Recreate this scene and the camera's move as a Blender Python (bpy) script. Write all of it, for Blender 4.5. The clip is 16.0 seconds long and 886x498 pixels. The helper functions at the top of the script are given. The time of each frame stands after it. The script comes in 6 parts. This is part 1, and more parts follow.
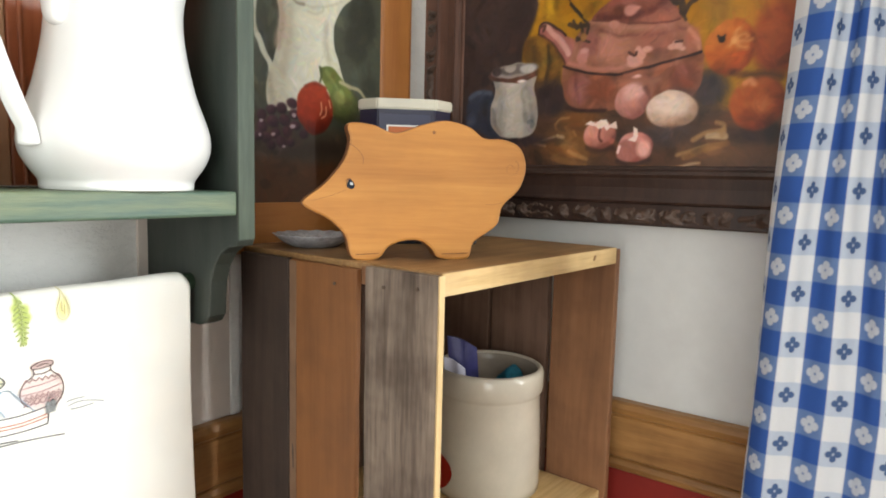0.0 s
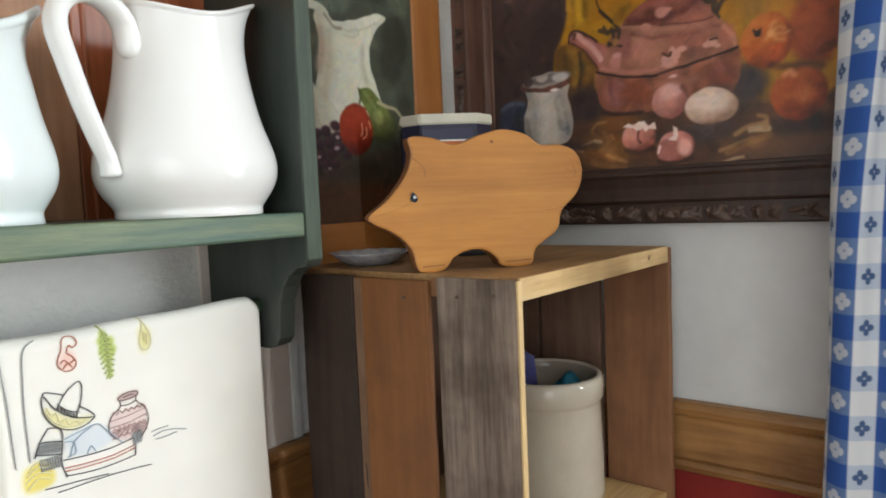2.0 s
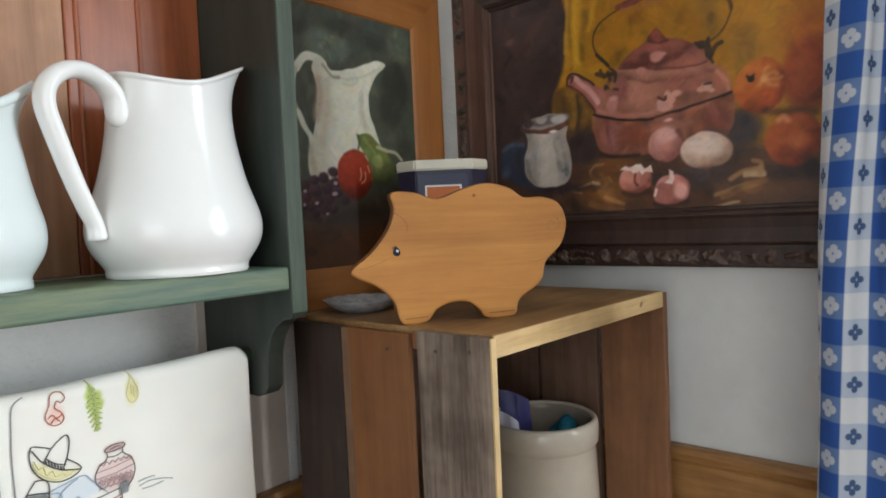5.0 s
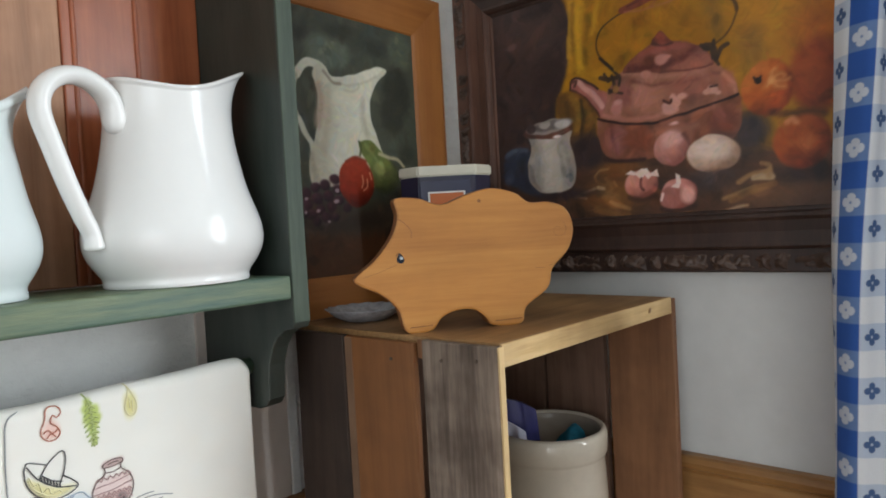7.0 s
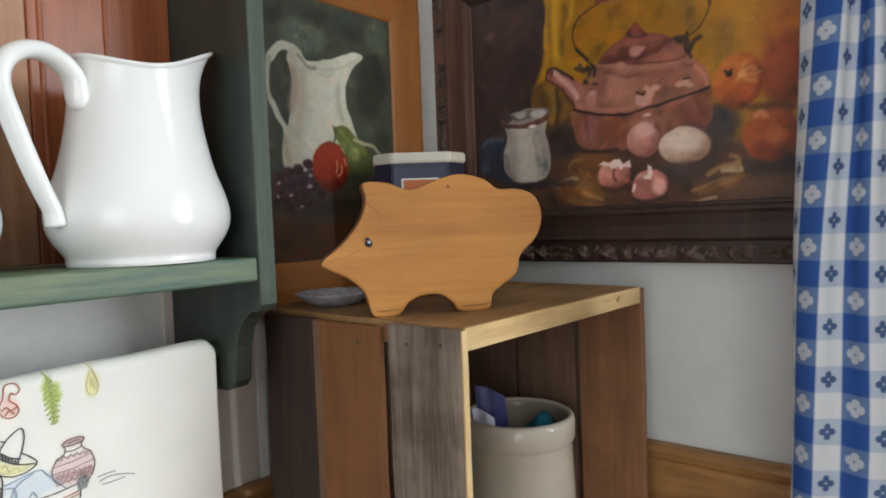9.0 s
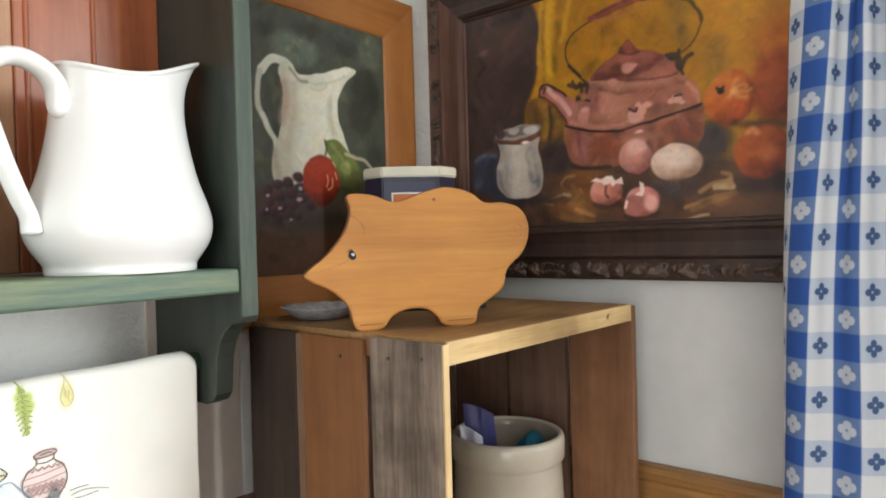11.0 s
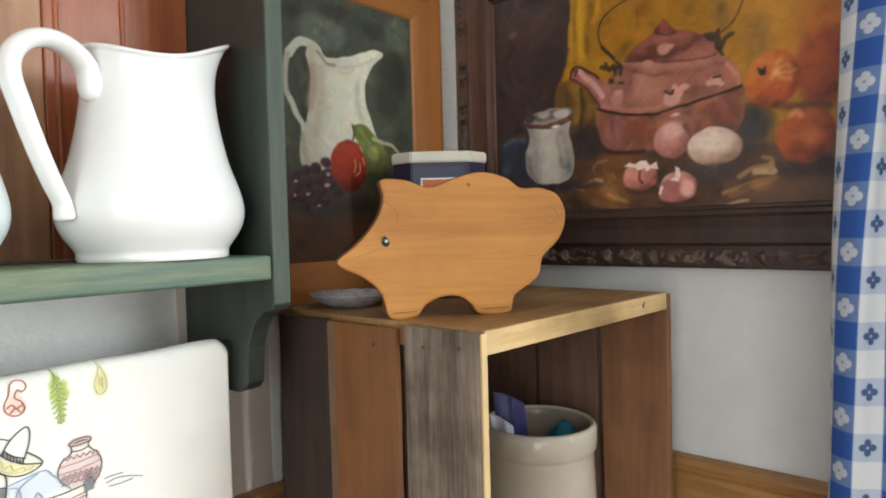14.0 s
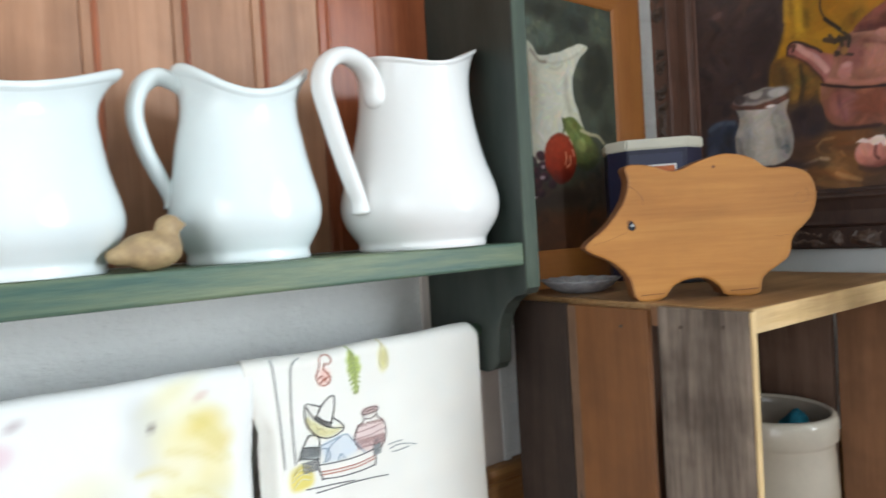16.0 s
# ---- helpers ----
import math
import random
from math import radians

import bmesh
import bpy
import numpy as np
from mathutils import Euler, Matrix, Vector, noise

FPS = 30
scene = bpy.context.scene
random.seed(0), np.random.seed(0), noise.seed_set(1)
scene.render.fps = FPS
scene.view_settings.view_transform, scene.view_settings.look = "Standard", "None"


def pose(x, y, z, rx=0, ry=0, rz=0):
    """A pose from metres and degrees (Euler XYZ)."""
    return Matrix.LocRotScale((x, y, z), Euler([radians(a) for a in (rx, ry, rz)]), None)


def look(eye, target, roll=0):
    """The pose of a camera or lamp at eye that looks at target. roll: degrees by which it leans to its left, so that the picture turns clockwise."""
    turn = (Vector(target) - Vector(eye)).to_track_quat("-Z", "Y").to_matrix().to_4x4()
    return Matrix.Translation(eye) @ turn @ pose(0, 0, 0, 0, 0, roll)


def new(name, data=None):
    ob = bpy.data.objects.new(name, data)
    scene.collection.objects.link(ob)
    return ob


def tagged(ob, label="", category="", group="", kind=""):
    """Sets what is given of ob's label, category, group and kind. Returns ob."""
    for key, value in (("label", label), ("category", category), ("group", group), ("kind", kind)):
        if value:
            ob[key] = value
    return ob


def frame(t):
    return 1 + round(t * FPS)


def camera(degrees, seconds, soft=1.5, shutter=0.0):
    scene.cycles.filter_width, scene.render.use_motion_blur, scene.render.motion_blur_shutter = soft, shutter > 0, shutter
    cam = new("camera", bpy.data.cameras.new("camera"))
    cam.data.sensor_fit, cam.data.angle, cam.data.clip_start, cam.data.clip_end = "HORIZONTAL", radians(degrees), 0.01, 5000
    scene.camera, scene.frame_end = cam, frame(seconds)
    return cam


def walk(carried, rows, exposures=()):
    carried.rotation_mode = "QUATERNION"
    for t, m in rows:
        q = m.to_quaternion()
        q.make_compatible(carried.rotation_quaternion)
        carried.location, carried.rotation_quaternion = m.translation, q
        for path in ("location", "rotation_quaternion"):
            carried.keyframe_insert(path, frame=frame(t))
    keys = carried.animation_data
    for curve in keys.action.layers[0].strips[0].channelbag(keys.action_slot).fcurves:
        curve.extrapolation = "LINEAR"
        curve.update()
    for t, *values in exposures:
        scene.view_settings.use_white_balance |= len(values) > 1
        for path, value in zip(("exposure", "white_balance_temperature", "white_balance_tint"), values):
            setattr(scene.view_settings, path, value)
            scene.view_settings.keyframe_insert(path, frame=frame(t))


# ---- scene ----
EXPOSURES = [(0.0, 0.82, 6760, 9), (1.0, 0.52, 6600, 8.5), (2.0, 0.3, 6500, 8.5), (3.5, 0.2, 6400, 8.5), (7.0, 0.05, 6300, 9), (9.0, 0.15, 6350, 9), (11.5, 0.63, 6680, 9), (13.5, 0.55, 6570, 8.5), (15.0, 0.42, 6300, 7.8), (16.0, 0.38, 6080, 7.3)]
cam = camera(68.71, 16.0, soft=1.8, shutter=0.5)
ROWS = [
    (0.0, -0.0000, 0.0000, 1.3000, -52.77, -6.10, -1.42),
    (0.5, -0.0012, 0.0188, 1.2860, -53.02, -4.18, 1.07),
    (1.0, -0.0401, 0.0256, 1.2974, -51.75, -2.26, 2.31),
    (1.5, -0.0391, 0.0317, 1.2934, -54.63, -4.19, 3.35),
    (2.0, -0.0370, 0.0423, 1.2898, -52.78, -4.21, 2.45),
    (2.5, -0.0366, 0.0432, 1.2926, -51.17, -3.41, 3.39),
    (3.0, -0.0418, 0.0441, 1.2976, -51.58, -2.77, 3.30),
    (3.5, -0.0556, 0.0407, 1.3055, -51.77, -2.87, 2.68),
    (4.0, -0.0433, 0.0290, 1.3147, -51.80, -2.52, 2.34),
    (4.5, -0.0149, 0.0102, 1.3195, -51.53, -3.20, 2.67),
    (4.7, -0.0135, -0.0007, 1.3218, -49.96, -2.64, 2.40),
    (6.8, -0.0068, 0.0088, 1.3181, -49.93, -2.47, 3.37),
    (7.0, -0.0059, 0.0106, 1.3193, -49.76, -1.84, 3.14),
    (7.5, -0.0007, 0.0108, 1.3170, -50.19, -2.13, 2.89),
    (8.0, 0.0003, 0.0115, 1.3146, -50.49, -2.29, 2.68),
    (8.5, -0.0006, 0.0089, 1.3162, -50.71, -2.05, 3.01),
    (9.0, 0.0022, -0.0034, 1.3115, -50.97, -2.53, 2.16),
    (9.2, -0.0029, -0.0158, 1.3152, -50.00, -0.15, 2.46),
    (11.3, 0.0190, -0.0114, 1.3039, -50.97, -0.99, 1.05),
    (11.5, 0.0148, -0.0148, 1.3036, -50.98, -0.94, 0.48),
    (12.0, 0.0069, -0.0188, 1.3102, -51.09, -0.47, 0.57),
    (12.5, -0.0024, -0.0039, 1.3087, -49.54, -0.89, 0.69),
    (13.0, 0.0025, -0.0030, 1.3086, -50.39, -1.09, 1.53),
    (13.5, 0.0119, 0.0029, 1.3054, -50.52, -1.60, 1.45),
    (14.0, 0.0174, 0.0099, 1.3055, -49.27, -1.94, 1.50),
    (14.5, 0.0255, 0.0077, 1.3030, -46.22, -1.85, 1.34),
    (15.0, 0.0174, 0.0188, 1.3003, -42.66, -2.84, 3.48),
    (15.5, -0.0238, 0.0415, 1.3040, -40.02, -1.88, 3.41),
    (16.0, -0.0755, 0.0576, 1.2986, -37.48, -1.46, 3.47),
]
walk(cam, [(t, pose(x, y, z, 90 + pitch, roll, yaw)) for t, x, y, z, yaw, pitch, roll in ROWS], EXPOSURES)

# ---- world and light ----
world = bpy.data.worlds.new("sky")
world.use_nodes = True
scene.world = world
wn = world.node_tree.nodes
sky = wn.new("ShaderNodeTexSky")
sky.sky_type, sky.sun_disc = "NISHITA", False
sky.sun_elevation, sky.sun_rotation = radians(40), radians(200)
wn["Background"].inputs[1].default_value = 0.12
world.node_tree.links.new(sky.outputs[0], wn["Background"].inputs[0])


def window_light(name, at, target, w, h, watts, colour):
    lamp = bpy.data.lights.new(name, "AREA")
    lamp.shape, lamp.size, lamp.size_y, lamp.energy, lamp.color = "RECTANGLE", w, h, watts, colour
    ob = new(name, lamp)
    ob.matrix_world = look(at, target)
    return ob


window_light("window_light_right", (0.83, -0.775, 1.49), (0.0, -0.775, 1.49), 1.04, 1.01, 33.5, (0.9, 0.965, 1.0))
window_light("window_light_west", (-1.53, -0.75, 1.265), (0.0, -0.75, 1.265), 1.36, 1.48, 17.0, (0.96, 0.98, 1.0))


# ---- materials ----
def nodes_of(name):
    m = bpy.data.materials.new(name)
    m.use_nodes = True
    n, l = m.node_tree.nodes, m.node_tree.links
    return m, n, l, n["Principled BSDF"]


def ramp(n, l, fac, stops):
    r = n.new("ShaderNodeValToRGB")
    while len(r.color_ramp.elements) < len(stops):
        r.color_ramp.elements.new(0.5)
    for e, (p, c) in zip(r.color_ramp.elements, stops):
        e.position, e.color = p, (*c, 1)
    l.new(fac, r.inputs[0])
    return r.outputs[0]


def noise_tex(n, l, vec, scale, detail=4.0, rough=0.55, dist=0.0):
    t = n.new("ShaderNodeTexNoise")
    t.inputs["Scale"].default_value, t.inputs["Detail"].default_value = scale, detail
    t.inputs["Roughness"].default_value, t.inputs["Distortion"].default_value = rough, dist
    l.new(vec, t.inputs["Vector"])
    return t.outputs["Fac"]


def coords(n, l, stretch=(1, 1, 1), jitter=True):
    """Object coordinates, stretched, and shifted from object to object."""
    tc = n.new("ShaderNodeTexCoord")
    mp = n.new("ShaderNodeMapping")
    mp.inputs["Scale"].default_value = stretch
    l.new(tc.outputs["Object"], mp.inputs["Vector"])
    if not jitter:
        return mp.outputs[0]
    info = n.new("ShaderNodeObjectInfo")
    add = n.new("ShaderNodeVectorMath")
    add.operation = "MULTIPLY_ADD"
    l.new(info.outputs["Random"], add.inputs[0])
    add.inputs[1].default_value = (31.0, 17.0, 23.0)
    l.new(mp.outputs[0], add.inputs[2])
    return add.outputs[0]


def mix(n, l, fac, a, b, mode="MIX"):
    m = n.new("ShaderNodeMix")
    m.data_type, m.blend_type = "RGBA", mode
    for sock, v in ((m.inputs[0], fac), (m.inputs[6], a), (m.inputs[7], b)):
        if isinstance(v, (int, float)):
            sock.default_value = v
        elif isinstance(v, tuple):
            sock.default_value = (*v, 1)
        else:
            l.new(v, sock)
    return m.outputs[2]


def bump(n, l, b, height, strength, distance=0.001):
    bp = n.new("ShaderNodeBump")
    bp.inputs["Strength"].default_value, bp.inputs["Distance"].default_value = strength, distance
    l.new(height, bp.inputs["Height"])
    l.new(bp.outputs[0], b.inputs["Normal"])


def wood(name, dark, mid, light, along="z", rough=0.6, grain=1.0, relief=0.25, stain=0.35, coat=0.0, lines=0.3):
    """Wood with its grain along one axis of the piece."""
    m, n, l, b = nodes_of(name)
    k = {"x": (0.06, 1, 1), "y": (1, 0.06, 1), "z": (1, 1, 0.06)}[along]
    v = coords(n, l, k)
    fine = noise_tex(n, l, v, 300 * grain, 5, 0.65)
    rings = noise_tex(n, l, v, 42 * grain, 6, 0.65, 1.5)
    blot = noise_tex(n, l, coords(n, l, (1, 1, 1)), 16, 3, 0.6)
    base = ramp(n, l, rings, [(0.28, dark), (0.5, mid), (0.72, light)])
    base = mix(n, l, lines, base, ramp(n, l, fine, [(0.3, dark), (0.7, light)]))
    base = mix(n, l, stain, base, ramp(n, l, blot, [(0.32, (0.4, 0.36, 0.34)), (0.6, (1, 1, 1))]), "MULTIPLY")
    streak = noise_tex(n, l, v, 20, 5, 0.7, 0.6)
    base = mix(n, l, stain, base, ramp(n, l, streak, [(0.36, (0.5, 0.47, 0.45)), (0.52, (1, 1, 1)), (0.75, (1.12, 1.1, 1.06))]), "MULTIPLY")
    l.new(base, b.inputs["Base Color"])
    b.inputs["Roughness"].default_value = rough
    b.inputs["Coat Weight"].default_value = coat
    bump(n, l, b, fine, relief, 0.0006)
    return m


def paint(name, colour, var=0.12, rough=0.6, scale=30, relief=0.15, second=None, stretch=(1, 1, 1), spec=0.5, size=0.0006):
    """Paint or plaster: one colour with clouds, grain and fine relief."""
    m, n, l, b = nodes_of(name)
    v = coords(n, l, stretch, False)
    big = noise_tex(n, l, v, scale, 4, 0.6)
    small = noise_tex(n, l, v, scale * 9, 4, 0.6)
    other = second or tuple(c * (1 - var * 2) for c in colour)
    base = ramp(n, l, big, [(0.32, other), (0.68, colour)])
    base = mix(n, l, 0.5, base, ramp(n, l, small, [(0.3, tuple(1 - var for _ in range(3))), (0.7, (1, 1, 1))]), "MULTIPLY")
    l.new(base, b.inputs["Base Color"])
    b.inputs["Roughness"].default_value = rough
    b.inputs["Specular IOR Level"].default_value = spec
    bump(n, l, b, small, relief, size)
    return m


def plain(name, colour, rough=0.5, metal=0.0):
    m, n, l, b = nodes_of(name)
    b.inputs["Base Color"].default_value = (*colour, 1)
    b.inputs["Roughness"].default_value, b.inputs["Metallic"].default_value = rough, metal
    return m


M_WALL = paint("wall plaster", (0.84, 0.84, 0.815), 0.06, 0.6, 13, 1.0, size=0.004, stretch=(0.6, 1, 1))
# Same off-white as the north wall; its dimmer light is in the darker tone.
M_WALL_E_SHADED = paint("smooth wall plaster shaded", (0.66, 0.655, 0.625), 0.05, 0.75, 10, 0.25, size=0.0008)
M_RED = paint("red wall paint", (0.27, 0.013, 0.006), 0.1, 0.6, 9)
# Wall colour with the shelf's shade mixed in, for the added board.
M_BEIGE_SHADED = paint("shaded beige wall paint", (0.7, 0.62, 0.56), 0.06, 0.6, 12, 0.1)
M_CEIL = paint("ceiling paint", (0.75, 0.75, 0.72), 0.04, 0.9, 5)
M_FLOOR = wood("floor boards", (0.14, 0.07, 0.03), (0.25, 0.13, 0.06), (0.36, 0.2, 0.1), "y")
M_RAIL = wood("oak rail", (0.17, 0.07, 0.02), (0.36, 0.175, 0.055), (0.5, 0.27, 0.095), "y", 0.4, 0.55, 0.25, 0.45)
# Same oak with the north wall's shade and red bounce in its colour.
M_RAIL_X_SHADED = wood("oak rail along x shaded", (0.15, 0.058, 0.018), (0.31, 0.142, 0.047), (0.43, 0.22, 0.078), "x", 0.4, 0.55, 0.25, 0.45)
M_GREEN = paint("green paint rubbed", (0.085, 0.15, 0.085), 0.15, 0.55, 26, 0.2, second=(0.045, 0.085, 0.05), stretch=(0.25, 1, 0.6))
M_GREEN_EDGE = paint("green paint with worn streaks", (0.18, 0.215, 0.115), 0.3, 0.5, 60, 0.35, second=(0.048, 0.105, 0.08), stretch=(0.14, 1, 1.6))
# Shade of the inner faces is mixed into this darker green.
M_GREEN_SHADED = paint("green paint upright shaded", (0.042, 0.05, 0.041), 0.25, 0.45, 40, 0.25, second=(0.021, 0.03, 0.024), stretch=(1, 1, 0.2))
# Paler copy of the green, with the front edge's extra light in it.
M_GREEN_LIT = paint("green paint upright lit", (0.075, 0.1, 0.064), 0.35, 0.55, 50, 0.3, second=(0.03, 0.048, 0.032), stretch=(1, 1, 0.1))
M_PLANK = wood("stained plank", (0.25, 0.062, 0.022), (0.38, 0.105, 0.04), (0.45, 0.15, 0.06), "z", 0.35, 0.7, 0.1)
M_PLANK_PINE = wood("pine plank", (0.31, 0.14, 0.065), (0.43, 0.215, 0.115), (0.53, 0.29, 0.17), "z", 0.5, 0.7, 0.1)
M_PINE = wood("pale pine", (0.48, 0.28, 0.1), (0.68, 0.46, 0.2), (0.8, 0.58, 0.3), "x", 0.55, 0.8, 0.25, 0.3, 0.0, 0.4)
M_GREYWOOD = wood("weathered board", (0.07, 0.047, 0.034), (0.2, 0.15, 0.113), (0.32, 0.25, 0.195), "z", 0.85, 0.8, 0.9, 0.9, 0.0, 0.55)
M_BROWN = wood("brown board", (0.15, 0.052, 0.012), (0.2, 0.076, 0.02), (0.24, 0.098, 0.029), "z", 0.7, 0.5, 0.2, 0.35)
M_BROWN_DULL = wood("dull brown board", (0.16, 0.067, 0.026), (0.24, 0.107, 0.045), (0.29, 0.137, 0.062), "z", 0.7, 0.5, 0.2, 0.4)
M_BROWN_WORN = wood("rubbed brown board", (0.1, 0.052, 0.028), (0.17, 0.092, 0.05), (0.24, 0.14, 0.08), "z", 0.75, 0.6, 0.3, 0.5)
M_PINE_BROWN = wood("brown pine", (0.19, 0.09, 0.03), (0.33, 0.18, 0.07), (0.43, 0.26, 0.112), "x", 0.5, 0.8, 0.25, 0.6, 0.0, 0.4)
M_DARK = wood("dark board", (0.026, 0.015, 0.010), (0.044, 0.027, 0.019), (0.072, 0.045, 0.031), "z", 0.75, 0.7, 0.3, 0.55)
M_INSIDE = wood("inner board", (0.11, 0.056, 0.035), (0.18, 0.1, 0.064), (0.24, 0.14, 0.092), "z", 0.75, 0.7, 0.3, 0.45)
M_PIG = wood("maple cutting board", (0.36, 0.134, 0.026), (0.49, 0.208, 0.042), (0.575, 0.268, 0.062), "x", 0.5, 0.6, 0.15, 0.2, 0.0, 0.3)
# Reddish edge tone, darkened further for the shade on the board's side.
M_PIG_EDGE = wood("reddish maple edge with shade", (0.15, 0.052, 0.014), (0.215, 0.08, 0.023), (0.27, 0.11, 0.034), "x", 0.55, 0.45, 0.1, 0.3)
M_GLAZE = paint("white glaze", (0.83, 0.825, 0.8), 0.015, 0.17, 14, 0.02)
M_GLAZE_BLUE = paint("bluish white glaze", (0.77, 0.83, 0.82), 0.015, 0.18, 14, 0.02)
M_CROCK = paint("salt glaze", (0.59, 0.525, 0.42), 0.06, 0.1, 20, 0.03)
# Inner glaze toned darker to carry the shade inside the crock.
M_CROCK_SHADED = paint("shaded inner glaze", (0.36, 0.3, 0.235), 0.1, 0.2, 25, 0.03)
M_PINE_Z = wood("pale pine upright", (0.5, 0.32, 0.13), (0.62, 0.43, 0.2), (0.72, 0.53, 0.28), "z", 0.6, 0.7)
M_NAIL = plain("rusty nail head", (0.1, 0.07, 0.05), 0.7, 0.3)


def art_material(name, rough=0.5, relief=0.2, scale=900):
    """Paint or print laid on a surface: colour from the brushwork worked out below."""
    m, n, l, b = nodes_of(name)
    at = n.new("ShaderNodeAttribute")
    at.attribute_name = "art"
    l.new(at.outputs["Color"], b.inputs["Base Color"])
    b.inputs["Roughness"].default_value = rough
    bump(n, l, b, noise_tex(n, l, coords(n, l, (1, 1, 1), False), scale, 3, 0.6), relief, 0.0005)
    return m


def check_material():
    """Woven blue and white check with a small flower in every half-tone square; u and v count squares."""
    m, n, l, b = nodes_of("checked cotton")
    uv = n.new("ShaderNodeUVMap")
    sep = n.new("ShaderNodeSeparateXYZ")
    l.new(uv.outputs[0], sep.inputs[0])

    def op(kind, a, c=None, d=None):
        k = n.new("ShaderNodeMath")
        k.operation = kind
        for sock, v in zip(k.inputs, (a, c, d)):
            if v is None:
                continue
            if isinstance(v, (int, float)):
                sock.default_value = v
            else:
                l.new(v, sock)
        return k.outputs[0]

    def step(v, edge, width):
        k = n.new("ShaderNodeMapRange")
        k.interpolation_type = "SMOOTHSTEP"
        l.new(v, k.inputs[0])
        k.inputs[1].default_value, k.inputs[2].default_value = edge - width, edge + width
        return k.outputs[0]
    u, v = sep.outputs[0], sep.outputs[1]
    cu = op("PINGPONG", op("ADD", u, -0.5), 1.0)       # 0 in the middle of a blue column, 1 in the middle of a white one
    cv = op("PINGPONG", op("ADD", v, -0.5), 1.0)
    blue_u = op("SUBTRACT", 1.0, step(cu, 0.5, 0.03))
    blue_v = op("SUBTRACT", 1.0, step(cv, 0.5, 0.03))
    fu, fv = op("SUBTRACT", op("FRACT", u), 0.5), op("SUBTRACT", op("FRACT", v), 0.5)
    rad = op("SQRT", op("ADD", op("MULTIPLY", fu, fu), op("MULTIPLY", fv, fv)))
    ang = op("ARCTAN2", fv, fu)
    petal5 = op("MULTIPLY_ADD", op("POWER", op("ABSOLUTE", op("COSINE", op("MULTIPLY_ADD", ang, 2.0, 0.2))), 0.4), 0.17, 0.18)
    petal4 = op("MULTIPLY_ADD", op("POWER", op("ABSOLUTE", op("COSINE", op("MULTIPLY", ang, 2.0))), 0.7), 0.17, 0.15)
    in5 = op("SUBTRACT", 1.0, step(op("SUBTRACT", rad, petal5), 0.0, 0.035))
    in4 = op("SUBTRACT", 1.0, step(op("SUBTRACT", rad, petal4), 0.0, 0.035))
    eye = op("SUBTRACT", 1.0, step(rad, 0.055, 0.03))
    white, deep = (0.82, 0.83, 0.84), (0.042, 0.115, 0.39)
    half_b, half_w = (0.15, 0.24, 0.46), (0.57, 0.64, 0.74)
    weave = noise_tex(n, l, coords(n, l, (1, 1, 1), False), 1500, 2, 0.5)
    flower_w = mix(n, l, op("SUBTRACT", in5, op("MULTIPLY", eye, 0.8)), half_b, (0.6, 0.64, 0.7))
    flower_b = mix(n, l, op("SUBTRACT", in4, op("MULTIPLY", eye, 0.8)), half_w, (0.09, 0.15, 0.3))
    col_b = mix(n, l, blue_v, flower_w, deep)
    col_w = mix(n, l, blue_v, white, flower_b)
    base = mix(n, l, blue_u, col_w, col_b)
    base = mix(n, l, 0.25, base, ramp(n, l, weave, [(0.3, (0.7, 0.7, 0.7)), (0.7, (1, 1, 1))]), "MULTIPLY")
    l.new(base, b.inputs["Base Color"])
    b.inputs["Roughness"].default_value = 0.9
    b.inputs["Specular IOR Level"].default_value = 0.15
    thin = n.new("ShaderNodeBsdfTranslucent")
    l.new(base, thin.inputs[0])
    both = n.new("ShaderNodeMixShader")
    both.inputs[0].default_value = 0.22
    l.new(b.outputs[0], both.inputs[1])
    l.new(thin.outputs[0], both.inputs[2])
    l.new(both.outputs[0], n["Material Output"].inputs[0])
    bump(n, l, b, weave, 0.3, 0.0004)
    return m


M_CANVAS = art_material("oil paint on canvas", 0.42, 0.35, 700)
M_PRINT = art_material("printed cotton", 0.95, 0.3, 1500)
M_CHECK = check_material()
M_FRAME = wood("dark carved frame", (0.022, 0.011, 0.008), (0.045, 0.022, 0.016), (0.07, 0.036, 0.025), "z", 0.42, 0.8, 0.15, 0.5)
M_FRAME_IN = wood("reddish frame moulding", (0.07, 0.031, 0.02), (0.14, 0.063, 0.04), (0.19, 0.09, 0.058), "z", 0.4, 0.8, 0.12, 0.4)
M_CARVING = paint("dusty carving", (0.11, 0.063, 0.042), 0.2, 0.5, 90, 0.2, second=(0.05, 0.027, 0.018))
M_HONEY = wood("honey stained frame", (0.3, 0.1, 0.02), (0.38, 0.14, 0.03), (0.44, 0.18, 0.045), "z", 0.4, 0.5, 0.06, 0.2)
M_HONEY_X = wood("honey stained frame along x", (0.3, 0.1, 0.02), (0.38, 0.14, 0.03), (0.44, 0.18, 0.045), "x", 0.4, 0.5, 0.06, 0.2)
M_NAVY = paint("navy tin", (0.02, 0.021, 0.05), 0.08, 0.4, 30, 0.03)
M_NAVY_PANEL = paint("lighter navy tin panel", (0.034, 0.038, 0.08), 0.08, 0.4, 30, 0.03)
M_CREAM = paint("cream tin lid", (0.68, 0.64, 0.52), 0.05, 0.4, 30, 0.04)
M_ORANGE = plain("orange label", (0.5, 0.13, 0.03), 0.5)
M_WHITE = plain("white label edge", (0.75, 0.74, 0.7), 0.5)
M_DISH = paint("grey-white china", (0.46, 0.455, 0.47), 0.2, 0.25, 120, 0.1)
M_DARKDISH = paint("dark blue-grey china", (0.035, 0.04, 0.055), 0.2, 0.3, 60, 0.1)
